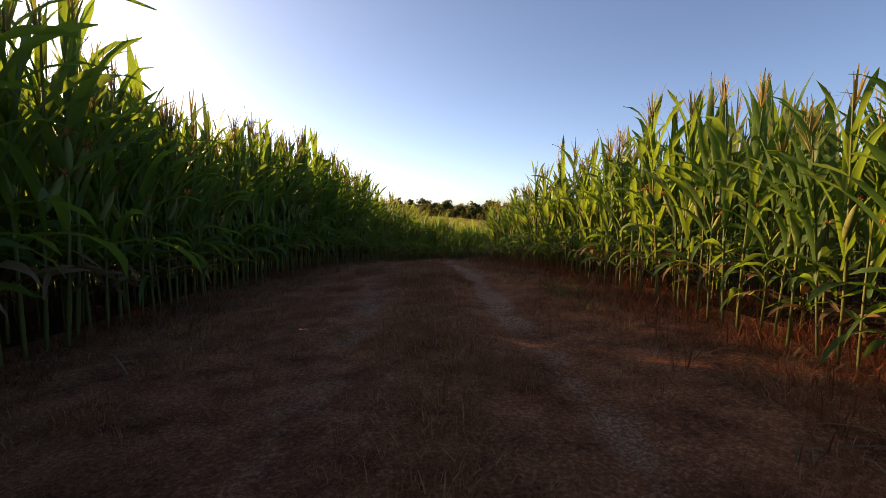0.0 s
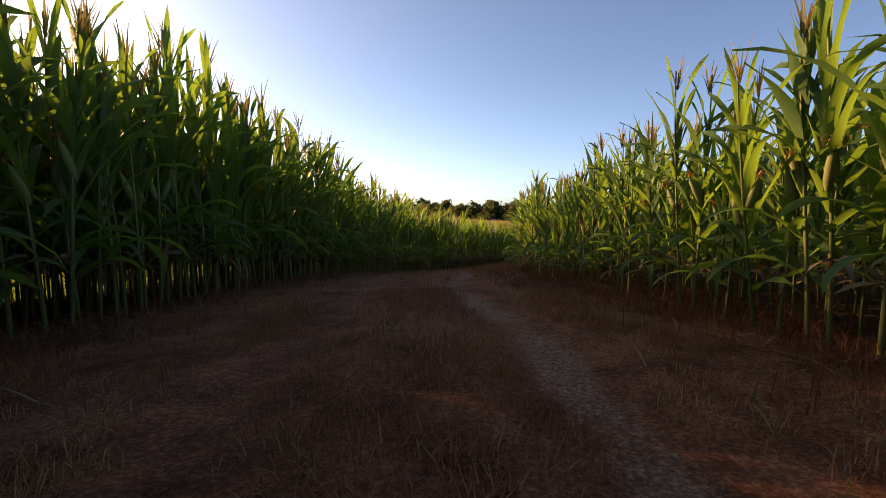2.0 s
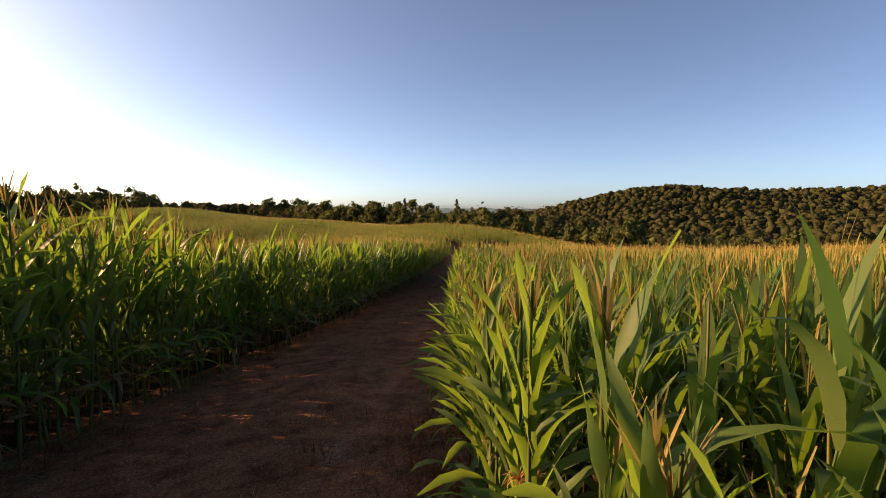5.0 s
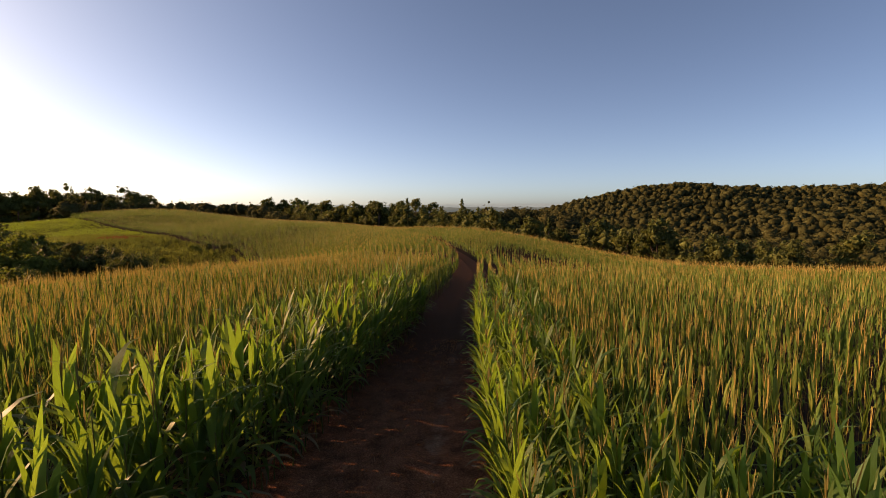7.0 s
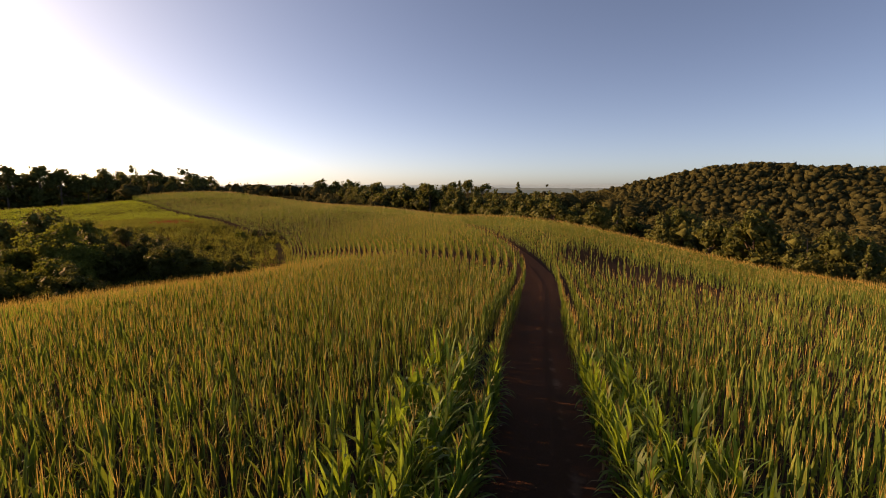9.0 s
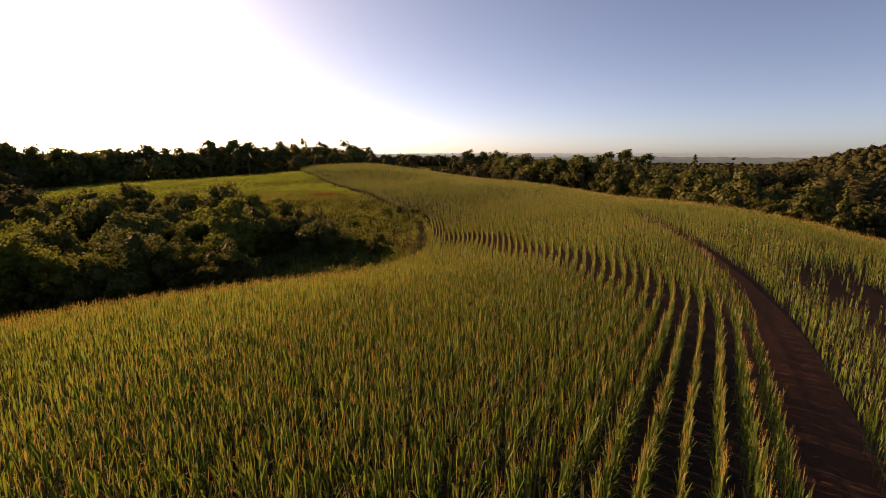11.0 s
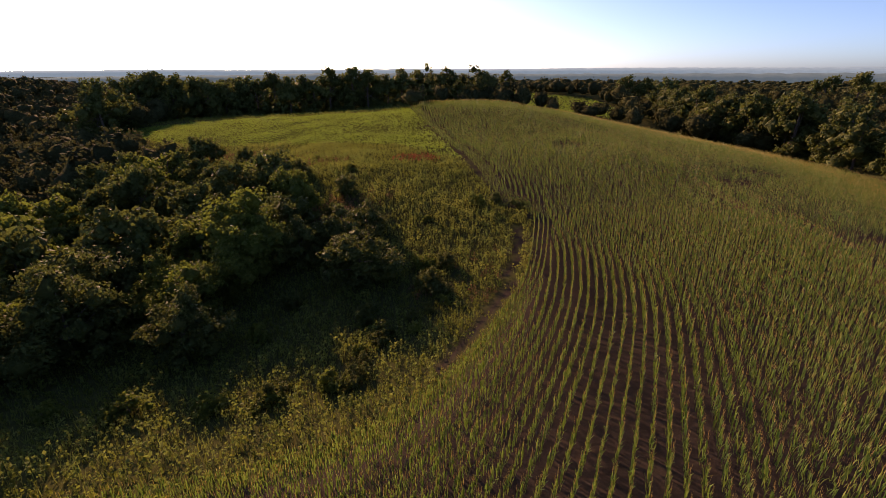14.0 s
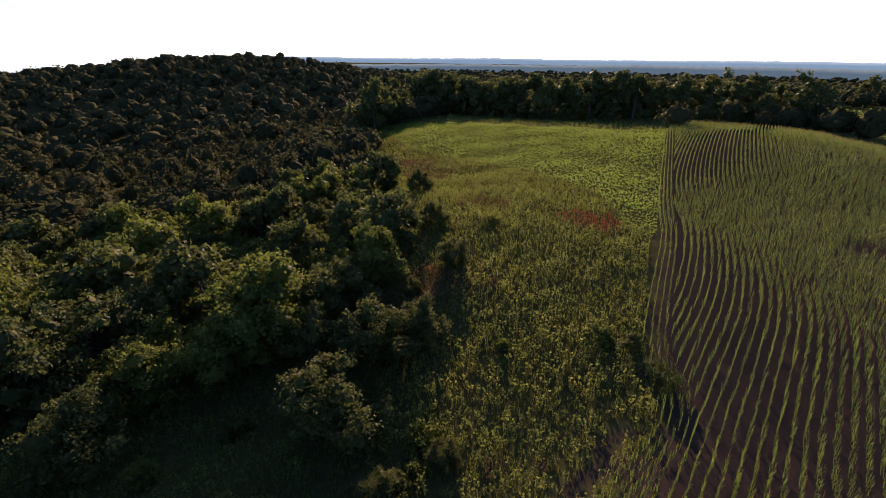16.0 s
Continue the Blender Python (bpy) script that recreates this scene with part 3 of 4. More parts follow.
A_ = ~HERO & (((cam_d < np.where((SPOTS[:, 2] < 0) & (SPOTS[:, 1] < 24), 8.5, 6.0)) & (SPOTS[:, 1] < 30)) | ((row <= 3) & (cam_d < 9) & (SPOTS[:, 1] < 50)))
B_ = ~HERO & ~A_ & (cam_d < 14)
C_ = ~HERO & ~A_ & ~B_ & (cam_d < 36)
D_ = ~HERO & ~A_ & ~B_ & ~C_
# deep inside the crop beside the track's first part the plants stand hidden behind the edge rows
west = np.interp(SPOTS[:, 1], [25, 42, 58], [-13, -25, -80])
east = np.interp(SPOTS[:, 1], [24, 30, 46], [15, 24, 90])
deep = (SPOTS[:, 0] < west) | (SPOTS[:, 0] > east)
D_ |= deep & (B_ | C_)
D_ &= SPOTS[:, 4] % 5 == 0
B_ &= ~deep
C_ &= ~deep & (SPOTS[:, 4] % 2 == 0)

# places where the crop stands thin or short
GAPS = ((-23, 189, 2.4), (19.5, 142, 2.2), (9, 166, 2.2), (12, 176, 2.4), (-2, 205, 2.0),
        (28, 87, 2.0), (27.3, 82, 2.6), (27, 77, 3.0), (27, 72, 3.0), (27.5, 67, 2.8), (28.5, 62, 2.4), (30, 57, 2.0))


def thin(p):
    keep = np.ones(len(p), bool)
    for gx, gy, gr in GAPS:
        d = np.hypot((p[:, 0] - gx) / 1.6, p[:, 1] - gy)
        keep &= ~((d < gr) & (rng.random(len(p)) < 0.85))
    return keep


def vigour(side, y):
    """The crop stands taller on the west side of the track's first part, shorter on the east."""
    west = np.interp(y, [0, 4.6, 5.0, 5.4, 7.5, 10, 13, 20, 30, 44], [0.60, 0.60, 0.40, 0.15, 0.32, 0.46, 0.60, 0.48, 0.24, 0.0])
    east = np.interp(y, [0, 4, 5, 6, 8, 9.5, 11, 12.5, 20, 44], [-0.05, -0.04, 0.06, 0.10, 0.10, 0.03, -0.10, -0.13, -0.19, 0.0])
    side = np.asarray(side)
    # hidden rows behind the first are raised to keep sun streaks off the track
    west = np.where((side < -1.5) & (side > -90), np.maximum(west, np.interp(y, [14, 26], [0.46, 0.2])), west)
    return 1 + np.where(side < 0, west, east)


def lay_corn(name, sel, level, mats, label):
    p = SPOTS[sel]
    p = p[thin(p) & (rng.random(len(p)) > 0.04)]
    n = len(p)
    stray = (0.06, 0.03, 0.03, 0.03)[level]
    x, y = p[:, 0] + rng.normal(0, stray, n), p[:, 1] + rng.normal(0, stray, n)
    pos = np.stack([x, y, ground_z(x, y) - 0.01], 1)
    vig = np.array([noise.noise((a * 0.05, b * 0.05, 3.1)) for a, b in zip(x[::1], y[::1])]) if n < 90000 else np.zeros(n)
    h = (1.0 + 0.08 * vig + rng.normal(0, 0.065, n)) * vigour(p[:, 2], y)
    size = np.stack([h * rng.uniform(0.9, 1.1, n), h * rng.uniform(0.9, 1.1, n), h], 1)
    ob = scattered(name, [corn_pattern(50 + 10 * level + k, level) for k in range(8)], pos, rng.uniform(0, 6.283, n) if level < 1 else p[:, 3] + math.pi * rng.integers(0, 2, n), size, mats, rng.normal(0, 0.03 if level < 1 else 0.018, (n, 2)))
    return tagged(ob, label, "corn", kind="stuff")


NEAR_MATS = [M_CORN, M_STALK, M_TASSEL_PALE, M_DRY]
FIELD_MATS = [M_CORN_FAR, M_STALK, M_TASSEL, M_DRY]
lay_corn("corn_rows", A_, 0, NEAR_MATS, "tall green corn in close rows beside the track")
lay_corn("corn_rows", B_, 1, FIELD_MATS, "green corn with tan tassels in even rows")
lay_corn("corn_field", C_, 2, FIELD_MATS, "corn rows with golden tassels curving along the slope")
lay_corn("corn_field", D_, 3, FIELD_MATS, "distant corn with golden tassels on the hill")


def simple_mesh(name, v, f, mat, smooth=False):
    me = raw_mesh(name, v, f, 4)
    me.materials.append(mat)
    if smooth:
        me.polygons.foreach_set("use_smooth", np.ones(len(f), bool))
    return me


def part(name, me, parent, label=""):
    ob = new(name, me)
    ob.parent = parent
    if label:
        ob["label"] = label
    return ob


def corn_plant(seed):
    """One plant by the track: jointed stalk, leaves one by one, ear with silk, tassel."""
    r = np.random.default_rng(seed)
    plant = new("corn_plant")
    h = r.uniform(1.95, 2.12)
    pts, rad = [], []
    for i in range(10):
        u = i / 9
        pts.append((0.02 * math.sin(3 * u), 0.015 * math.sin(4 * u + 1), h * u))
        rad.append(0.0125 * (1 - 0.6 * u) * (1.18 if i % 2 else 1.0))
    part("stalk", simple_mesh("stalk", *tube(pts, rad, 6), M_STALK, True), plant)
    for base, head, length, width, rise, droop, u in corn_leaves(r, h):
        dry = u < 0.13 and r.random() < 0.7
        short = r.uniform(0.5, 0.75) if dry else 1.0
        v, f = ribbed(base, head, length * short, width * (0.55 if dry else 1.0), rise, droop, 7, 0.4, 0.012, r)
        part("leaf", simple_mesh("leaf", v, f, M_DRY if dry else M_CORN, True), plant, "dry brown leaf" if dry else "")
    a, z = r.uniform(0, 6.28), h * r.uniform(0.42, 0.5)
    d = np.array([math.cos(a), math.sin(a), 0])
    line = [np.array([0, 0, z]) + d * 0.10 * t + np.array([0, 0, 0.24 * t]) for t in (0, 0.2, 0.5, 0.8, 1.0)]
    ear = part("ear", simple_mesh("ear", *tube(line, (0.012, 0.027, 0.030, 0.022, 0.006), 7), M_EAR, True), plant, "pale husked ear of corn")
    silk = []
    for k in range(22):
        v, f = strip(line[-1], r.uniform(0, 6.28), r.uniform(0.06, 0.11), 0.004, r.uniform(10, 85), r.uniform(80, 170), 4, tip=0.5)
        silk.append((v, f, 0))
    v, f, _ = joined(silk)
    part("silk", simple_mesh("silk", v, f, M_SILK), ear, "reddish brown silk")
    tas = []
    for k in range(5):
        v, f = strip((0, 0, h * 0.92), r.uniform(0, 6.28), r.uniform(0.20, 0.34), 0.010, 86 if k == 0 else r.uniform(62, 82), r.uniform(0, 30), 3, tip=0.5)
        tas.append((v, f, 0))
        v, f = strip((0, 0, h * 0.92), r.uniform(0, 6.28), r.uniform(0.16, 0.26), 0.008, r.uniform(60, 80), r.uniform(0, 30), 2, tip=0.5)
        tas.append((v, f, 0))
    v, f, _ = joined(tas)
    part("tassel", simple_mesh("tassel", v, f, M_TASSEL_PALE), plant, "tan branching tassel")
    return tagged(plant, "tall green corn plant with tassel and ear by the track", "corn plant", "corn plants along the track")


def hero_corn():
    first = [corn_plant(900 + k) for k in range(7)]
    p = SPOTS[HERO]
    p = p[rng.random(len(p)) > 0.02][:300]
    for i, (x, y, side, *_) in enumerate(p):
        x, y = x + rng.normal(0, 0.03), y + rng.normal(0, 0.03)
        m = Matrix.Translation((x, y, float(ground_z(x, y)) - 0.01)) @ Euler((rng.normal(0, 0.04), rng.normal(0, 0.04), rng.uniform(0, 6.28))).to_matrix().to_4x4()
        s = rng.uniform(0.88, 1.12) * float(vigour(side, y))
        if side > 0 and 5.4 < y < 5.65:
            s *= 1.22
        m = m @ Matrix.Diagonal((s, s, s, 1))
        if i < len(first):
            first[i].matrix_basis = m
        else:
            src = first[int(rng.integers(0, len(first)))]
            c = copy_thing(src, pose(0, 0, 0))
            c.matrix_basis = m


hero_corn()


# ---------------------------------------------------------------- trees
def leaf_cloud(r, centres, radii, count, size, squash=0.8, shell=(0.65, 1.18), stray=0.55):
    """Leaf sprays on the outside of lobes: small bent quads that face mostly outwards and up."""
    w = radii ** 2 / (radii ** 2).sum()
    k = r.choice(len(centres), count, p=w)
    d = r.normal(size=(count, 3))
    d[:, 2] = d[:, 2] * 0.9 + 0.25
    d /= np.linalg.norm(d, axis=1)[:, None]
    c = centres[k] + d * (radii[k] * r.uniform(*shell, count))[:, None] * [1, 1, squash]
    n = d + r.normal(0, stray, (count, 3))
    n /= np.linalg.norm(n, axis=1)[:, None]
    a = np.cross(n, r.normal(size=(count, 3)))
    a /= np.linalg.norm(a, axis=1)[:, None]
    b = np.cross(n, a)
    s = (size * r.uniform(0.6, 1.35, count))[:, None]
    quad = np.stack([c - a * s * 0.75, c - b * s * 0.55 + n * s * 0.14, c + a * s * 0.75, c + b * s * 0.55 + n * s * 0.14], 1)
    return quad.reshape(-1, 3), np.arange(count * 4).reshape(-1, 4)


def lobe_cores(r, centres, radii, nu=7, nv=4, shrink=0.74, squash=0.8):
    """The dense inside of a crown: uneven lumps under the outer leaves."""
    V, F, n = [], [], 0
    u, v = np.meshgrid(np.linspace(0, 2 * math.pi, nu, endpoint=False), np.linspace(0.15, math.pi - 0.15, nv), indexing="ij")
    base = np.stack([np.cos(u) * np.sin(v), np.sin(u) * np.sin(v), np.cos(v)], -1).reshape(-1, 3)
    k = np.arange(nu * nv).reshape(nu, nv)
    face = np.stack([k[:, :-1], np.roll(k, -1, 0)[:, :-1], np.roll(k, -1, 0)[:, 1:], k[:, 1:]], -1).reshape(-1, 4)
    cap = np.array([[k[a, 0], k[(a + 1) % nu, 0], k[(a + 2) % nu, 0], k[(a + 3) % nu, 0]] for a in range(0, nu - 2, 2)])
    face = np.concatenate([face, cap])
    for c, rad in zip(centres, radii):
        bump_ = 1 + r.normal(0, 0.2, len(base))
        V.append(c + base * (rad * shrink * bump_)[:, None] * [1, 1, squash])
        F.append(face + n)
        n += len(base)
    return np.concatenate(V), np.concatenate(F)


KINDS, USED = [], {}


def crown_lobes(r, top, width, low, lobes):
    cz = top * (low + 1) / 2
    cen, rad = [], []
    for i in range(lobes):
        d = r.normal(size=3)
        d /= np.linalg.norm(d)
        q = r.uniform(0.25, 0.9) ** 0.6
        z = cz + d[2] * (top * (1 - low) / 2) * q * 0.8
        taper = 1.0 if z < cz else 1 - 0.35 * (z - cz) / (top - cz)
        cen.append((d[0] * width / 2 * q * taper, d[1] * width / 2 * q * taper, z))
        rad.append(r.uniform(0.10, 0.22) * width)
    return np.array(cen), np.array(rad)


def clumps(r, cen, rad, each=7):
    """Twig ends: small clumps on the upper outside of every lobe."""
    out, size = [], []
    for c, q in zip(cen, rad):
        d = r.normal(size=(each, 3))
        d[:, 2] = d[:, 2] * 0.8 + 0.35
        d /= np.linalg.norm(d, axis=1)[:, None]
        out.append(c + d * q * r.uniform(0.7, 1.08, (each, 1)) * [1, 1, 0.85])
        size.append(q * r.uniform(0.26, 0.52, each))
    return np.concatenate(out), np.concatenate(size)


def tree_meshes(seed, height, width, count, leaf, mat, low=0.18, lobes=22):
    r = np.random.default_rng(seed)
    top = height
    width = width * r.uniform(0.82, 1.12)
    cen, rad = crown_lobes(r, top, width, low, lobes)
    tips, tip_rad = clumps(r, cen, rad)
    v, f, _ = joined([(*lobe_cores(r, cen, rad, 6, 3, 0.66), 0), (*leaf_cloud(r, cen, rad, count // 4, leaf * 1.25, 0.8, (0.7, 1.0), 0.6), 0),
                      (*leaf_cloud(r, tips, tip_rad, count, leaf, 0.8, (0.45, 1.2), 0.75), 0)])
    crown = simple_mesh("crown", v, f, mat, True)
    limbs = [(*tube([(0, 0, -0.3), (0.02 * width, 0, top * 0.25), (0.0, 0.03 * width, top * 0.55), (0.02, 0, top * 0.8)], (top * 0.022, top * 0.017, top * 0.010, 0.02), 6), 0)]
    for c in cen[:7]:
        z0 = top * r.uniform(0.2, 0.45)
        mid = np.array([c[0] * 0.5, c[1] * 0.5, (z0 + c[2]) / 2 + 0.1])
        limbs.append((*tube([(0, 0, z0), mid, c], (top * 0.009, top * 0.006, 0.01), 4), 0))
    v, f, _ = joined(limbs)
    return simple_mesh("trunk", v, f, M_BARK, True), crown


def tree_kind(seed, height, width, count, leaf, mat, label, cat="tree", group="", low=0.18, lobes=22):
    trunk, crown = tree_meshes(seed, height, width, count, leaf, mat, low, lobes)
    t = new("tree" if cat == "tree" else "shrub")
    KINDS.append(t)
    part("trunk", trunk, t)
    part("crown", crown, t)
    return tagged(t, label, cat, group)


def conifer_kind(seed):
    """A dark cedar: tapering crown of drooping sprays."""
    r = np.random.default_rng(seed)
    cen, rad = [], []
    for k in range(26):
        u = (k + 0.5) / 26
        a, q = r.uniform(0, 6.28), r.uniform(0.3, 0.75) * (1 - u) * 3.4
        cen.append((q * math.cos(a), q * math.sin(a), 0.8 + 12.4 * u))
        rad.append(0.35 + 1.45 * (1 - u))
    cen, rad = np.array(cen), np.array(rad)
    v, f, _ = joined([(*lobe_cores(r, cen, rad, 7, 4, 0.75, 0.9), 0), (*leaf_cloud(r, cen, rad, 1200, 0.36, 0.9), 0)])
    t = new("tree")
    KINDS.append(t)
    tv, tf = tube([(0, 0, -0.3), (0, 0, 6), (0, 0, 13.4)], (0.26, 0.17, 0.03), 6)
    part("trunk", simple_mesh("trunk", tv, tf, M_BARK, True), t)
    part("crown", simple_mesh("crown", v, f, M_TREE, True), t)
    return tagged(t, "dark pointed cedar at the wood's edge", "tree", "trees at the field's edge")


def outside_fields(x, y, grow=0.0):
    return ~(inside(CORN, x, y) | inside(SOY, x, y) | inside(MEADOW, x, y))


WOOD_LEFT = [(-23, 116), (-24, 129), (-31, 136), (-41, 143), (-64, 148), (-90, 156), (-121, 163), (-170, 170), (-232, 176), (-250, 175), (-250, 60), (-160, 30), (-78, 40), (-72, 66),
             (-60, 86), (-42, 101), (-30, 110)]
WOOD_RIGHT = [(73, -20), (75, 60), (69, 100), (61, 140), (55, 182), (45, 228), (24, 274), (-5, 306), (-20, 345), (-45, 380), (30, 470), (86, 450), (100, 340), (150, 300), (150, 150), (160, 40), (150, -20)]
WOOD_NORTH = [(-285, 225), (-232, 236), (-180, 262), (-130, 286), (-110, 296), (-96, 304), (-96, 330), (-140, 345), (-200, 320), (-280, 270)]
BACK_MEADOW = [(-214, 206), (-150, 222), (-100, 247), (-108, 270), (-110, 296), (-130, 286), (-180, 262), (-232, 236)]
# grass between the eastern corn and the wood
EAST_VERGE = [(60, -34), (62, 60), (56, 100), (47, 140), (40, 182), (29, 225), (12, 266), (24, 274), (45, 228), (55, 182), (61, 140), (69, 100), (75, 60), (73, -34)]
FAR_FIELD = [(-84, 312), (-30, 318), (-32, 345), (-60, 385), (-110, 400), (-120, 350)]


def points_in(poly, gap, seed, limit=None):
    """Seeded places inside an outline, no two nearer than gap."""
    r = np.random.default_rng(seed)
    lo, hi = np.min(poly, 0), np.max(poly, 0)
    got, cells = [], {}
    tries = int((hi - lo).prod() / gap ** 2 * 4)
    q = r.uniform(lo, hi, (tries, 2))
    q = q[inside(poly, q[:, 0], q[:, 1])]
    for x, y in q:
        i, j = int(x // gap), int(y // gap)
        if all(math.hypot(x - a, y - b) > gap for di in (-1, 0, 1) for dj in (-1, 0, 1) for a, b in cells.get((i + di, j + dj), ())):
            cells.setdefault((i, j), []).append((x, y))
            got.append((x, y))
    return np.array(got[:limit])


def plant_tree(kinds, x, y, scale, r, sink=0.2, top=None, tall_as=14.0):
    if top is not None:
        scale = max(0.35, (top - float(ground_z(x, y))) / tall_as)
    k = int(r.integers(0, len(kinds)))
    m = Matrix.Translation((x, y, float(ground_z(x, y)) - sink)) @ Matrix.Rotation(r.uniform(0, 6.28), 4, "Z")
    s = Matrix.Diagonal((scale * r.uniform(0.85, 1.15), scale * r.uniform(0.85, 1.15), scale, 1))
    src = kinds[k]
    if src.name not in USED:
        USED[src.name] = True
        src.matrix_basis = m @ s
    else:
        copy_thing(src, pose(0, 0, 0)).matrix_basis = m @ s


def crown_pattern(seed, nu, nv, lobes, leaves, leaf):
    """One crown of the far woods, a metre high: a lumpy dome of several heads with loose sprays on it."""
    r = np.random.default_rng(seed)
    head = r.normal(size=(lobes, 3))
    head[:, 2] = np.abs(head[:, 2]) * 0.9 + 0.05
    head /= np.linalg.norm(head, axis=1)[:, None]
    reach, wide = r.uniform(0.28, 0.54, lobes), r.uniform(5, 16, lobes)
    u, v = np.meshgrid(np.linspace(0, 2 * math.pi, nu, endpoint=False), np.linspace(0.08, 2.5, nv), indexing="ij")
    d = np.stack([np.cos(u) * np.sin(v), np.sin(u) * np.sin(v), np.cos(v)], -1).reshape(-1, 3)

    def swell(way):
        return 0.27 + ((reach - 0.22) * np.exp(wide * (way @ head.T - 1))).max(1)

    body = d * (swell(d) * 0.84 * (1 + r.normal(0, 0.07, len(d))))[:, None] * [1, 1, 1.05] + [0, 0, 0.42]
    k = np.arange(nu * nv).reshape(nu, nv)
    face = np.stack([k[:, :-1], np.roll(k, -1, 0)[:, :-1], np.roll(k, -1, 0)[:, 1:], k[:, 1:]], -1).reshape(-1, 4)
    lid = np.array([[k[a, 0], k[(a + 1) % nu, 0], k[(a + 2) % nu, 0], k[(a + 3) % nu, 0]] for a in range(0, nu - 2, 2)])
    parts = [(body, np.concatenate([face, lid]), 0)]
    if leaves:
        w = r.normal(size=(leaves, 3))
        w[:, 2] = np.abs(w[:, 2]) - 0.15
        w /= np.linalg.norm(w, axis=1)[:, None]
        c = w * (swell(w) * r.uniform(0.82, 1.12, leaves))[:, None] * [1, 1, 1.05] + [0, 0, 0.42]
        n = w + r.normal(0, 0.8, w.shape)
        n /= np.linalg.norm(n, axis=1)[:, None]
        a = np.cross(n, r.normal(size=w.shape))
        a /= np.linalg.norm(a, axis=1)[:, None]
        b, s = np.cross(n, a), (leaf * r.uniform(0.6, 1.3, leaves))[:, None]
        quad = np.stack([c - a * s * 0.75, c - b * s * 0.55, c + a * s * 0.75, c + b * s * 0.55], 1).reshape(-1, 3)
        parts.append((quad, np.arange(leaves * 4).reshape(-1, 4), 0))
    return joined(parts)


def woods():
    r = np.random.default_rng(21)
    scrub = [tree_kind(300 + k, 7.0, 7.6, 5600, 0.17, M_TREE if k % 3 else M_TREE_LIT, "dense dark green scrub tree in the valley", group="trees of the valley wood", low=-0.12, lobes=26) for k in range(6)]
    rough = [tree_kind(310 + k, 7.0, 7.6, 1700, 0.30, M_TREE if k % 3 else M_TREE_LIT, "dense dark green scrub tree in the valley", group="trees of the valley wood", low=-0.12) for k in range(5)]
    tall = [tree_kind(330 + k, 14.0, 10.5, 1500, 0.42, M_TREE, "tall leafy deciduous tree at the wood's edge", group="trees at the field's edge", low=-0.30, lobes=28) for k in range(6)]
    cedar = [conifer_kind(360 + k) for k in range(3)]
    far = []
    p = points_in(WOOD_LEFT, 5.2, 5)
    near = (p[:, 0] > -112) & (p[:, 1] > 80)
    rim = np.array([min(math.hypot(x - a, y - b) for a, b in smooth_line(WOOD_LEFT[:8], 3.0)) for x, y in p])
    south = np.array([min(math.hypot(x - a, y - b) for a, b in smooth_line([(-72, 66), (-60, 86), (-42, 101), (-30, 110), (-24, 116)], 3.0)) for x, y in p])
    p = p + r.normal(0, 1.6, p.shape) * (rim < 5)[:, None]
    for (x, y), near_rim, from_south in zip(p[near], rim[near] < 5, south[near]):
        if from_south < 10:
            plant_tree(scrub, x, y, 1.0, r, top=(-4.8 if x < -40 else -8.6) + r.normal(0, 1.2) - (3.5 if r.random() < 0.3 else 0), tall_as=7.0)
            continue
        if near_rim:
            plant_tree(scrub, x, y, r.uniform(0.3, 0.85), r)
            continue
        big = r.uniform(0.65, 1.15) if r.random() < 0.6 else r.uniform(1.15, 1.7)
        plant_tree(scrub if x > -56 and y > 92 else rough, x, y, min(big, r.uniform(0.75, 1.1)) if x > -43 else big, r)
    far.append(points_in(WOOD_LEFT, 6.8, 15))
    far[0] = far[0][(far[0][:, 0] < -112) | (far[0][:, 1] < 80)]
    p = points_in(WOOD_RIGHT, 7.0, 6)
    d = np.array([min(math.hypot(x - a, y - b) for a, b in smooth_line(WOOD_RIGHT[:9], 6.0)) for x, y in p])
    for x, y in p[d < 14]:
        plant_tree(cedar if r.random() < 0.3 and y < 260 else tall, x, y, 1.0, r, top=np.interp(y, [0, 118, 180, 235, 300, 380], [-2.0, -1.6, -0.4, 4.0, 6.5, 10.5]) + r.normal(0, 1.8))
    far.append(p[d >= 14])
    p = points_in(WOOD_NORTH, 7.0, 8)
    front = np.array([min(math.hypot(x - a, y - b) for a, b in smooth_line(WOOD_NORTH[:7], 6.0)) for x, y in p]) < 16
    for x, y in p[front]:
        plant_tree(tall, x, y, 1.0, r, top=11.5 + r.normal(0, 1.8))
    far.append(p[~front])
    for x, y, top in ((-124, 306, 18), (-109, 320, 17.5), (-118, 312, 15.5), (-101, 324, 15), (-133, 310, 15), (-211, 187, 13), (-203, 185, 10.5), (-219, 191, 11.5), (98, 307, 3), (-228, 261, 12), (-36, 374, 11.5), (-26, 372, 10),
                      (-212, 198, 4), (-222, 204, 5), (-123, 413, 14), (88, 478, 13), (70, 470, 12), (105, 486, 11), (-14, 380, 10), (-230, 208, 5),
                      (60.6, 196.5, 1.7), (56, 204, -0.5), (66, 187, -1.2), (77.6, 117.7, -2.4), (83, 126, -3.0), (74, 137, -3.2), (87, 106, -3.6), (70, 150, -3.0)):
        plant_tree(tall, x, y, 1.0, r, top=top)
    # woods beyond, crown by crown
    q = []
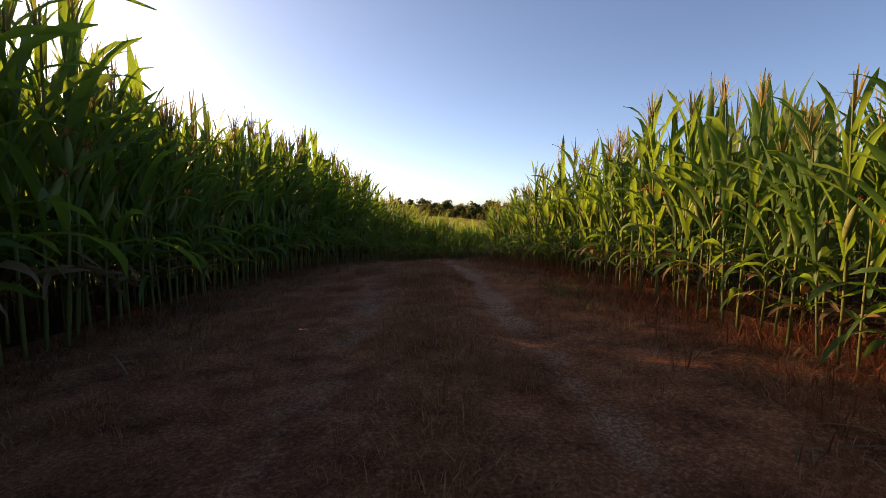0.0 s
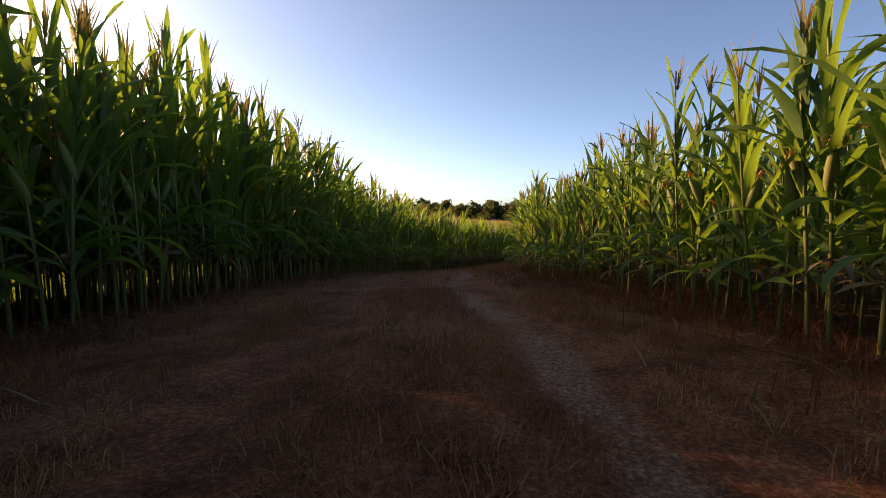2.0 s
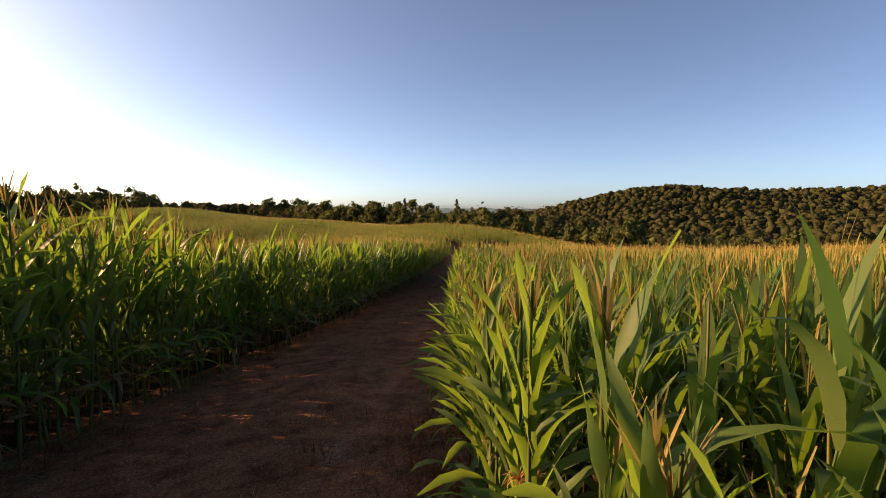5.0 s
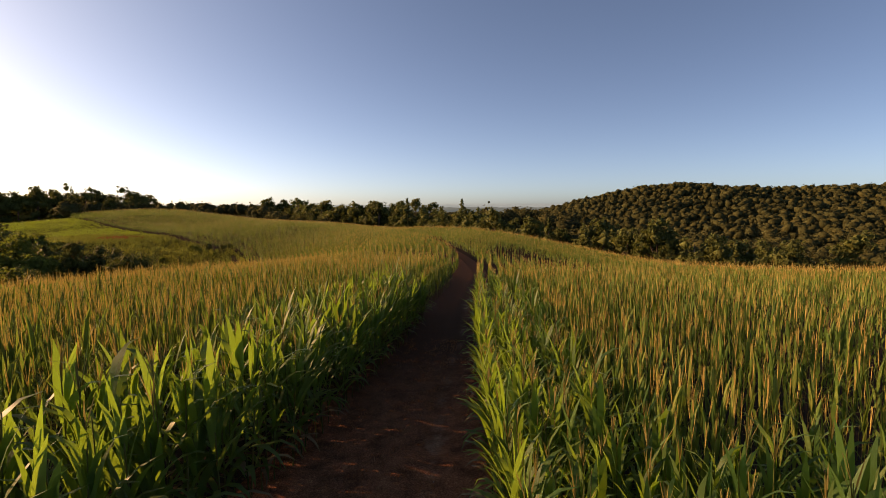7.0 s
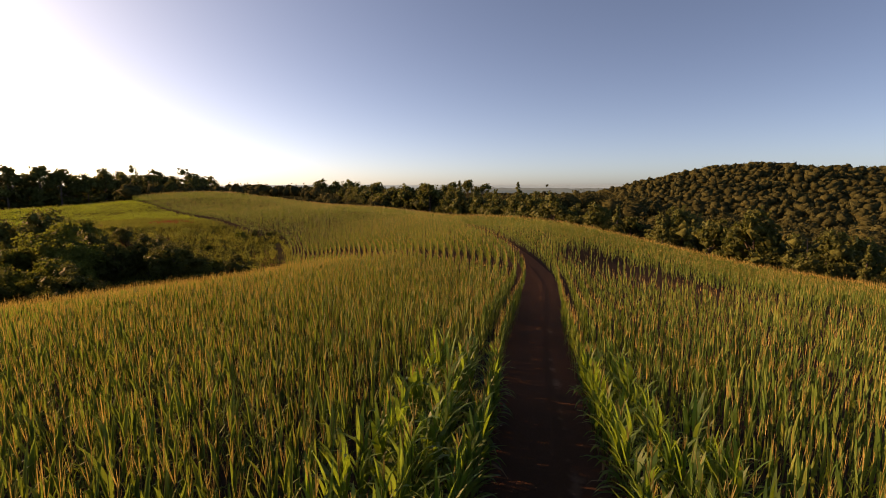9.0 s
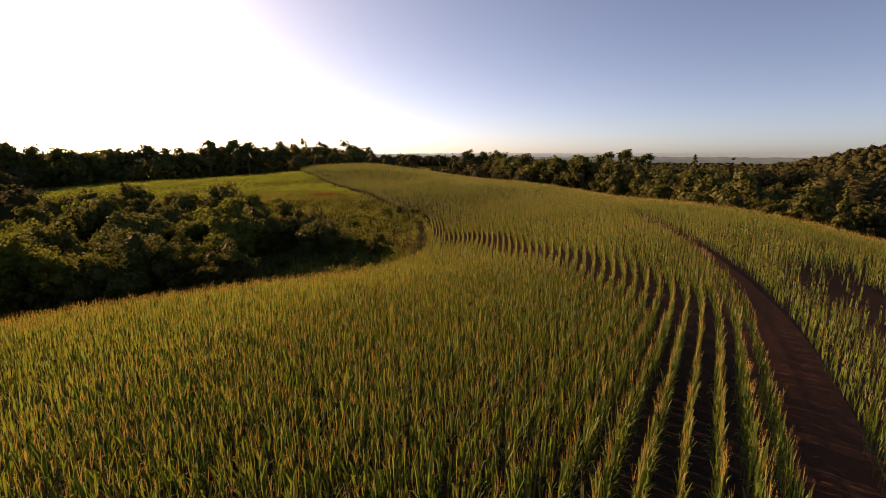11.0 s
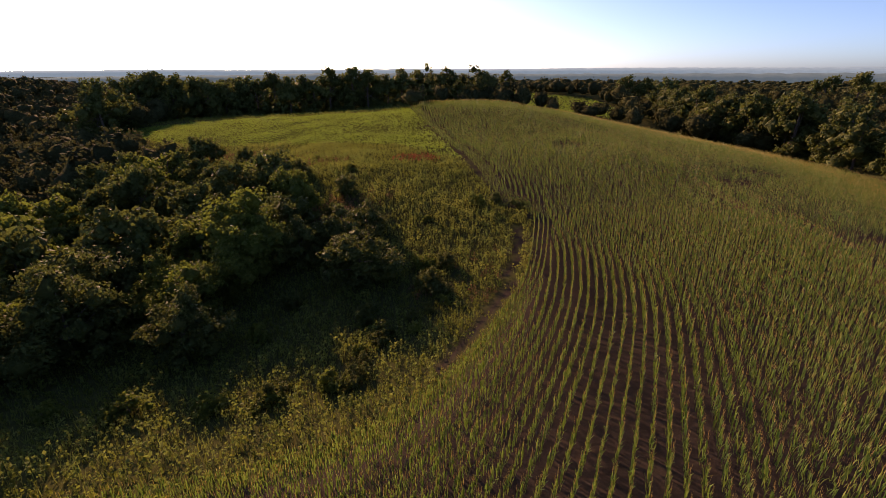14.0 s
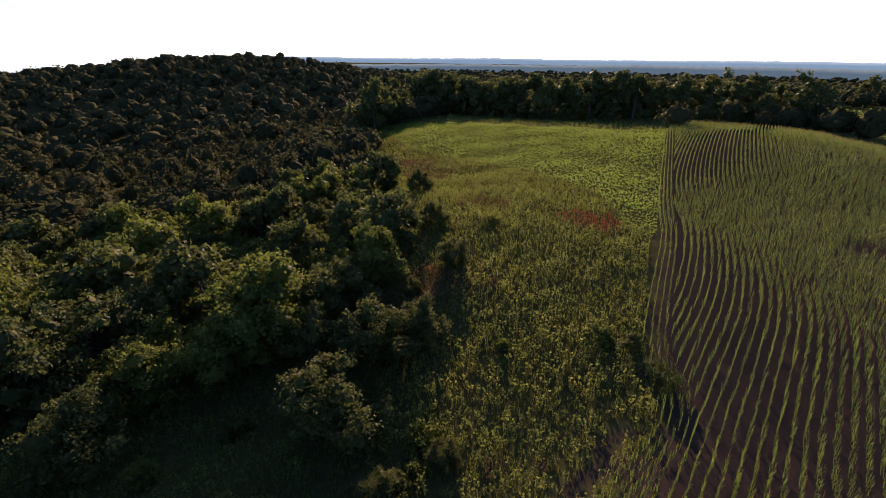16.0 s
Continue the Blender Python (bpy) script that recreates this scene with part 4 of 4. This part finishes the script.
    for r0, r1, gap in ((120, 620, 8.6), (620, 1050, 12.5)):
        gx, gy = np.meshgrid(np.arange(-r1, r1, gap), np.arange(-r1, r1, gap))
        p = np.stack([gx.ravel(), gy.ravel()], 1) + r.uniform(-0.75, 0.75, (gx.size, 2)) * gap
        rad, ang = np.hypot(p[:, 0], p[:, 1]), np.degrees(np.arctan2(-p[:, 0], p[:, 1]))
        p = p[(rad > r0) & (rad < r1) & (ang > -66) & (ang < 113)] + [0, 80]
        ok = outside_fields(p[:, 0], p[:, 1]) & ~inside(FAR_FIELD, p[:, 0], p[:, 1])
        ok &= ~inside(WOOD_LEFT, p[:, 0], p[:, 1]) & ~inside(WOOD_RIGHT, p[:, 0], p[:, 1]) & ~inside(WOOD_NORTH, p[:, 0], p[:, 1])
        q.append(p[ok & ~inside(BACK_MEADOW, p[:, 0], p[:, 1]) & ~inside(EAST_VERGE, p[:, 0], p[:, 1])])
    gx, gy = np.meshgrid(np.arange(100, 800, 6.8), np.arange(200, 840, 6.8))
    hill = np.stack([gx.ravel(), gy.ravel()], 1) + r.uniform(-6, 6, (gx.size, 2))

    def on_hill(p):
        far, turn = np.hypot(p[:, 0], p[:, 1] - 30), np.degrees(np.arctan2(p[:, 0], p[:, 1] - 30))
        return (far > 430) & (far < 800) & (turn > 21) & (turn < 63)

    hill, q = hill[on_hill(hill)], [p[~on_hill(p)] for p in q]
    rad, ang = np.sqrt(r.uniform(1050 ** 2, 1560 ** 2, 2200)), r.uniform(radians(-65), radians(113), 2200)
    q.append(np.stack([-rad * np.sin(ang), 80 + rad * np.cos(ang)], 1))
    close = np.hypot(q[0][:, 0], q[0][:, 1] - 120) < 250
    b, q[0] = np.concatenate(far + [q[0][close]]), q[0][~close]
    for pts, size, nu, nv, lobes, leaves, leaf in ((b, 10.5, 8, 5, 10, 180, 0.056), (q[0], 12.0, 7, 5, 7, 30, 0.07), (hill, 11.5, 9, 5, 7, 14, 0.065), (q[1], 15.5, 6, 4, 5, 12, 0.075), (q[2], 24.0, 5, 4, 3, 0, 0.1)):
        pats = [crown_pattern(70 + k, nu, nv, lobes, leaves, leaf) for k in range(9)]
        n = len(pts)
        pos = np.stack([pts[:, 0], pts[:, 1], ground_z(pts[:, 0], pts[:, 1]) - 0.5], 1)
        s = size * (0.66 + 0.85 * r.random(n) ** 1.8)
        ob = scattered("woods", pats, pos, r.uniform(0, 6.28, n), np.stack([s, s, np.minimum(size, 11) * r.uniform(0.72, 1.1, n) * (0.55 + 0.45 * s / size)], 1), [M_WOODS])
        ob.data.polygons.foreach_set("use_smooth", np.ones(len(ob.data.polygons), bool))
        tagged(ob, "dense dark green woods covering the slopes", "woods", kind="stuff")


woods()


# ---------------------------------------------------------------- soy, meadow and track grass
def tuft_pattern(seed, blades, height, width, rise, droop, segs, spread_, mat=0):
    r = np.random.default_rng(seed)
    parts = []
    for k in range(blades):
        a = r.uniform(0, 6.28)
        o = r.uniform(0, spread_)
        parts.append((*strip((o * math.cos(a * 2.3), o * math.sin(a * 2.3), 0), a, height * r.uniform(0.6, 1.15), width * r.uniform(0.7, 1.3), r.uniform(*rise), r.uniform(*droop), segs), mat))
    return joined(parts)


def soy_field():
    r = np.random.default_rng(31)
    # rows run along the slope
    u = np.array([-0.93, -0.36])
    v = np.array([-0.36, 0.93])
    pts = []
    for k in range(-30, 75):
        t = np.arange(-40, 220, 0.72) + r.uniform(0, 0.7)
        line = np.array([-42, 174]) + t[:, None] * u + (k * 1.5 + 2.5 * np.sin(t / 32) + 0.5 * np.sin(t / 9))[:, None] * v
        pts.append(line + r.normal(0, 0.08, line.shape))
    p = np.concatenate(pts)
    p = p[inside(SOY, p[:, 0], p[:, 1])]
    pats = []
    for k in range(6):
        rr = np.random.default_rng(80 + k)
        cen = np.column_stack([rr.normal(0, 0.22, 4), rr.normal(0, 0.14, 4), rr.uniform(0.25, 0.55, 4)])
        v, f = leaf_cloud(rr, cen, rr.uniform(0.2, 0.36, 4), 15, 0.17, 0.8, (0.5, 1.15), 0.5)
        pats.append((v, f, np.zeros(len(f), int)))
    n = len(p)
    ob = scattered("soy_rows", pats, np.column_stack([p, ground_z(p[:, 0], p[:, 1])]), r.uniform(0, 6.28, n), r.uniform(0.75, 1.3, n) * (1 + 0.5 * np.array([noise.noise((x * 0.09, y * 0.09, 4)) for x, y in p])), [M_SOY])
    tagged(ob, "bright green soy plants in low rows", "soy", kind="stuff")
    p = points_in(FAR_FIELD, 1.6, 9)
    n = len(p)
    ob = scattered("far_crop", pats, np.column_stack([p, ground_z(p[:, 0], p[:, 1])]), r.uniform(0, 6.28, n), r.uniform(1.6, 2.4, n), [M_SOY])
    tagged(ob, "sunlit green crop in a far field", "crop", kind="stuff")


def weed_pattern(seed, mat, tall):
    """A clump of tall weeds: leaning stems with small leaves up to a feathery head."""
    r = np.random.default_rng(seed)
    parts = []
    for k in range(5):
        a, lean = r.uniform(0, 6.28), r.uniform(0.05, 0.25)
        foot = np.array([r.normal(0, 0.22), r.normal(0, 0.22), 0])
        h = r.uniform(0.65, 1.1) * tall
        parts.append((*strip(foot, a, h, 0.05, 86 - 60 * lean, 12, 1), mat))
        line = foot + np.column_stack([math.cos(a) * lean * np.ones(4), math.sin(a) * lean * np.ones(4), np.ones(4)]) * (h * np.array([0.4, 0.6, 0.78, 0.92]))[:, None]
        parts.append((*leaf_cloud(r, line, np.array([0.17, 0.16, 0.13, 0.09]) * tall ** 0.5, 5, 0.12, 1.0, (0.3, 1.1), 0.6), mat))
    return joined(parts)


def meadow():
    r = np.random.default_rng(33)
    p = points_in(MEADOW, 0.74, 12)
    p = p[~inside(EDGE_BARE, p[:, 0], p[:, 1]) | (r.random(len(p)) < 0.18)]
    n = len(p)
    # low green grass, olive, yellowing and brown clumps lie in drifts
    heights = (0.62, 0.85, 1.0, 1.15, 0.95, 1.25, 1.05, 1.2)
    pats = [weed_pattern(100 + k, k // 2, heights[k]) for k in range(8)]
    drift = np.array([noise.noise((x * 0.085, y * 0.085, 0)) + 0.5 * noise.noise((x * 0.3, y * 0.3, 2)) for x, y in p])
    warm = np.array([noise.noise((x * 0.05, y * 0.05, 9)) + 0.4 * noise.noise((x * 0.22, y * 0.22, 6)) for x, y in p])
    pick = drift + r.normal(0, 0.16, n)
    kind = np.where(pick < -0.12, 0, np.where(pick < 0.32, 1, 2))
    kind = np.where(warm + r.normal(0, 0.14, n) > 0.52, 3, kind)
    which = 2 * kind + r.integers(0, 2, n)
    tuft = np.array([noise.noise((x * 0.45, y * 0.45, 7)) for x, y in p])
    size = r.uniform(0.8, 1.35, n) * (1 + 0.35 * drift + 0.6 * tuft)
    rust = np.hypot((p[:, 0] + 52) / 1.4, p[:, 1] - 171.5) < 3.6 + r.normal(0, 0.5, n)
    q = p[rust]
    ob = scattered("rusty_weeds", [weed_pattern(120, 0, 0.7), weed_pattern(121, 0, 0.9)], np.column_stack([q, ground_z(q[:, 0], q[:, 1])]), r.uniform(0, 6.28, len(q)), r.uniform(0.7, 1.2, len(q)), [M_RUST])
    tagged(ob, "patch of rusty red dead weeds in the meadow", "weeds", kind="stuff")
    keep = ~rust & (size > 0.35)
    p, which, size, n = p[keep], which[keep], size[keep], int(keep.sum())
    mats = [M_GRASS, M_WEED, M_GOLDEN, M_BROWN]
    ob = scattered("meadow_weeds", pats, np.column_stack([p, ground_z(p[:, 0], p[:, 1])]), r.uniform(0, 6.28, n), size, mats, None, which)
    tagged(ob, "olive and yellowing weeds of a fallow meadow", "weeds", kind="stuff")
    # close low growth between the clumps
    g = points_in(MEADOW, 0.62, 17)
    g = g[(g[:, 0] > -100) & ~inside(EDGE_BARE, g[:, 0], g[:, 1])]
    n = len(g)
    low = [tuft_pattern(140 + k, 9, 0.55, 0.10, (35, 85), (10, 70), 1, 0.30, k % 2) for k in range(6)]
    ob = scattered("meadow_grass", low, np.column_stack([g, ground_z(g[:, 0], g[:, 1])]), r.uniform(0, 6.28, n), r.uniform(0.7, 1.4, n), [M_WEED, M_GRASS])
    tagged(ob, "knee-high olive grass covering the fallow meadow", "grass", kind="stuff")
    p = points_in(BACK_MEADOW, 1.5, 14)
    n = len(p)
    ob = scattered("back_meadow", pats, np.column_stack([p, ground_z(p[:, 0], p[:, 1])]), r.uniform(0, 6.28, n), r.uniform(0.8, 1.5, n), mats, None, r.integers(0, 4, n))
    tagged(ob, "rough green grass behind the soy field", "grass", kind="stuff")


def shrubs():
    """Single bushes on the meadow and along the corn's edge."""
    r = np.random.default_rng(41)
    dark = [tree_kind(400 + k, 2.6, 3.4, 700, 0.15, M_TREE, "dark green bush on the meadow", "shrub", "bushes of the meadow", low=-0.1) for k in range(3)]
    pale = [tree_kind(410 + k, 2.0, 3.6, 700, 0.15, M_TREE_LIT, "yellow-green rounded bush on the meadow", "shrub", "bushes of the meadow", low=-0.1) for k in range(3)]
    for x, y, s in ((-21.2, 151.5, 0.9), (-26, 153, 0.8), (-26, 118, 0.9), (-20, 107, 0.6)):
        plant_tree(dark, x, y, s, r, 0.05)
    for x, y, s in ((-28.9, 151.4, 1.0), (-33, 143, 0.7), (-27, 131, 1.0), (-60, 158, 0.8), (-75, 166, 0.7), (-28, 100, 0.8), (-33, 97, 0.9), (-39, 94, 0.7), (-24, 103, 0.6)):
        plant_tree(pale, x, y, s, r, 0.05)
    for k in range(16):
        y = 101 + 1.9 * k
        plant_tree(dark if k % 3 else pale, np.interp(y, [100, 108, 120, 132], [-25, -21.5, -20.5, -24]) + r.normal(0, 1.4), y, r.uniform(0.35, 0.85), r, 0.05)


def litter():
    """Fallen dry leaves and stalk pieces along the first plants, and green weeds by the east rut."""
    r = np.random.default_rng(43)
    n = 2600
    k = r.integers(78, 130, n)
    left, right = half_widths(TRACK[k][:, 1])
    side = r.choice([-1, 1], n, p=(0.6, 0.4))
    off = np.where(side < 0, -left, right) - side * np.abs(r.normal(0.1, 0.62, n)) + side * 0.25
    p = TRACK[k] + TAN[k] * r.uniform(0, 0.5, n)[:, None] + RIGHT[k] * off[:, None]
    pats = []
    for j in range(8):
        rr = np.random.default_rng(150 + j)
        parts = [(*strip((0, 0, 0.03), rr.uniform(0, 6.28), rr.uniform(0.15, 0.5), rr.uniform(0.006, 0.016), rr.uniform(4, 22), rr.uniform(15, 60), 4), 0) for _ in range(3)]
        pats.append(joined(parts))
    ob = scattered("corn_litter", pats, np.column_stack([p, ground_z(p[:, 0], p[:, 1]) + 0.01]), r.uniform(0, 6.28, n), r.uniform(0.6, 1.2, n), [M_DRY])
    tagged(ob, "fallen dry corn leaves along the track's edge", "litter", kind="stuff")
    p = np.concatenate([r.normal((1.85, 6.6), (0.22, 0.5), (260, 2)), r.normal((1.95, 5.5), (0.25, 0.16), (60, 2)), r.normal((1.5, 10.5), (0.2, 1.2), (70, 2))])
    n = len(p)
    pats = [tuft_pattern(170 + j, 9, 0.45, 0.035, (20, 75), (40, 120), 3, 0.2) for j in range(4)]
    ob = scattered("track_weeds", pats, np.column_stack([p, ground_z(p[:, 0], p[:, 1]) + 0.01]), r.uniform(0, 6.28, n), r.uniform(0.12, 0.26, n), [M_GRASS])
    tagged(ob, "low green weeds on the track's side", "weeds", kind="stuff")


def track_grass():
    """Short dry grass, thick on the strip between the ruts and along the verges, thin in the ruts."""
    r = np.random.default_rng(35)
    n = 84000
    k = np.r_[r.integers(80, 104, 66000), r.integers(104, 170, 18000)]
    c, rt = TRACK[k] + TAN[k] * r.uniform(0, 0.5, n)[:, None], RIGHT[k]
    left, right = half_widths(c[:, 1])
    off = -left - 0.3 + r.random(n) * (left + right + 0.6)
    rut = rut_depth(off, c[:, 1])
    spot = c + rt * off[:, None]
    clump = np.array([noise.noise((x * 1.6, y * 1.1, 8)) + 0.6 * noise.noise((x * 4.5, y * 4.5, 3)) for x, y in spot])
    strip_ = np.exp(-((off - 0.3) / 0.55) ** 2)
    keep = r.random(n) < 0.22 + 0.55 * strip_ + 0.7 * clump - 0.85 * rut
    p, strip_ = spot[keep], strip_[keep]
    n = len(p)
    pats = [tuft_pattern(130 + j, 8, 0.105 + 0.007 * j, 0.0055, (25, 88), (10, 110), 2, 0.09) for j in range(8)]
    ob = scattered("dry_grass", pats, np.column_stack([p, ground_z(p[:, 0], p[:, 1]) + 0.015]), r.uniform(0, 6.28, n), r.uniform(0.4, 1.2, n) * (0.8 + 0.45 * strip_), [M_STRAW])
    tagged(ob, "short reddish dry grass on the track", "grass", kind="stuff")
    n = 9000
    k = r.integers(80, 124, n)
    side = r.choice([-1, 1], n, p=(0.35, 0.65))
    left, right = half_widths(TRACK[k][:, 1])
    off = np.where(side < 0, -left, right) + side * r.normal(0.05, 0.5, n)
    p = TRACK[k] + TAN[k] * r.uniform(0, 0.5, n)[:, None] + RIGHT[k] * off[:, None]
    keep = np.array([noise.noise((x * 1.1, y * 0.8, 21)) for x, y in p]) > r.uniform(-0.5, 0.3, n)
    p = p[keep]
    n = len(p)
    pats = [tuft_pattern(230 + j, 8, 0.24, 0.0065, (25, 88), (20, 120), 3, 0.1) for j in range(8)]
    ob = scattered("verge_grass", pats, np.column_stack([p, ground_z(p[:, 0], p[:, 1]) + 0.01]), r.uniform(0, 6.28, n), r.uniform(0.4, 1.2, n), [M_RUST])
    tagged(ob, "matted rust-red grass at the foot of the corn", "grass", kind="stuff")


def gravel():
    """Small pale stones in the east rut and here and there in the other."""
    r = np.random.default_rng(47)
    n = 16000
    k = r.integers(80, 170, n)
    c = TRACK[k] + TAN[k] * r.uniform(0, 0.5, n)[:, None]
    off = r.uniform(-1.5, 1.7, n)
    keep = rut_depth(off, c[:, 1]) > r.uniform(0.35, 1.0, n)
    p = (c + RIGHT[k] * off[:, None])[keep]
    n = len(p)
    pats = []
    for j in range(6):
        rr = np.random.default_rng(190 + j)
        v, f = lobe_cores(rr, np.zeros((1, 3)), np.ones(1), 5, 3, 1.0, 0.6)
        pats.append((v, f, np.zeros(len(f), int)))
    ob = scattered("gravel", pats, np.column_stack([p, ground_z(p[:, 0], p[:, 1]) + 0.012]), r.uniform(0, 6.28, n), 0.005 + 0.013 * r.random(n) ** 3, [M_STONE])
    tagged(ob, "small pale stones lying in the wheel ruts", "gravel", kind="stuff")


soy_field()
meadow()
shrubs()
litter()
track_grass()
gravel()

# patterns of trees that found no place
for spare in [k for k in KINDS if k.name not in USED]:
    for child in list(spare.children):
        bpy.data.objects.remove(child)
    bpy.data.objects.remove(spare)
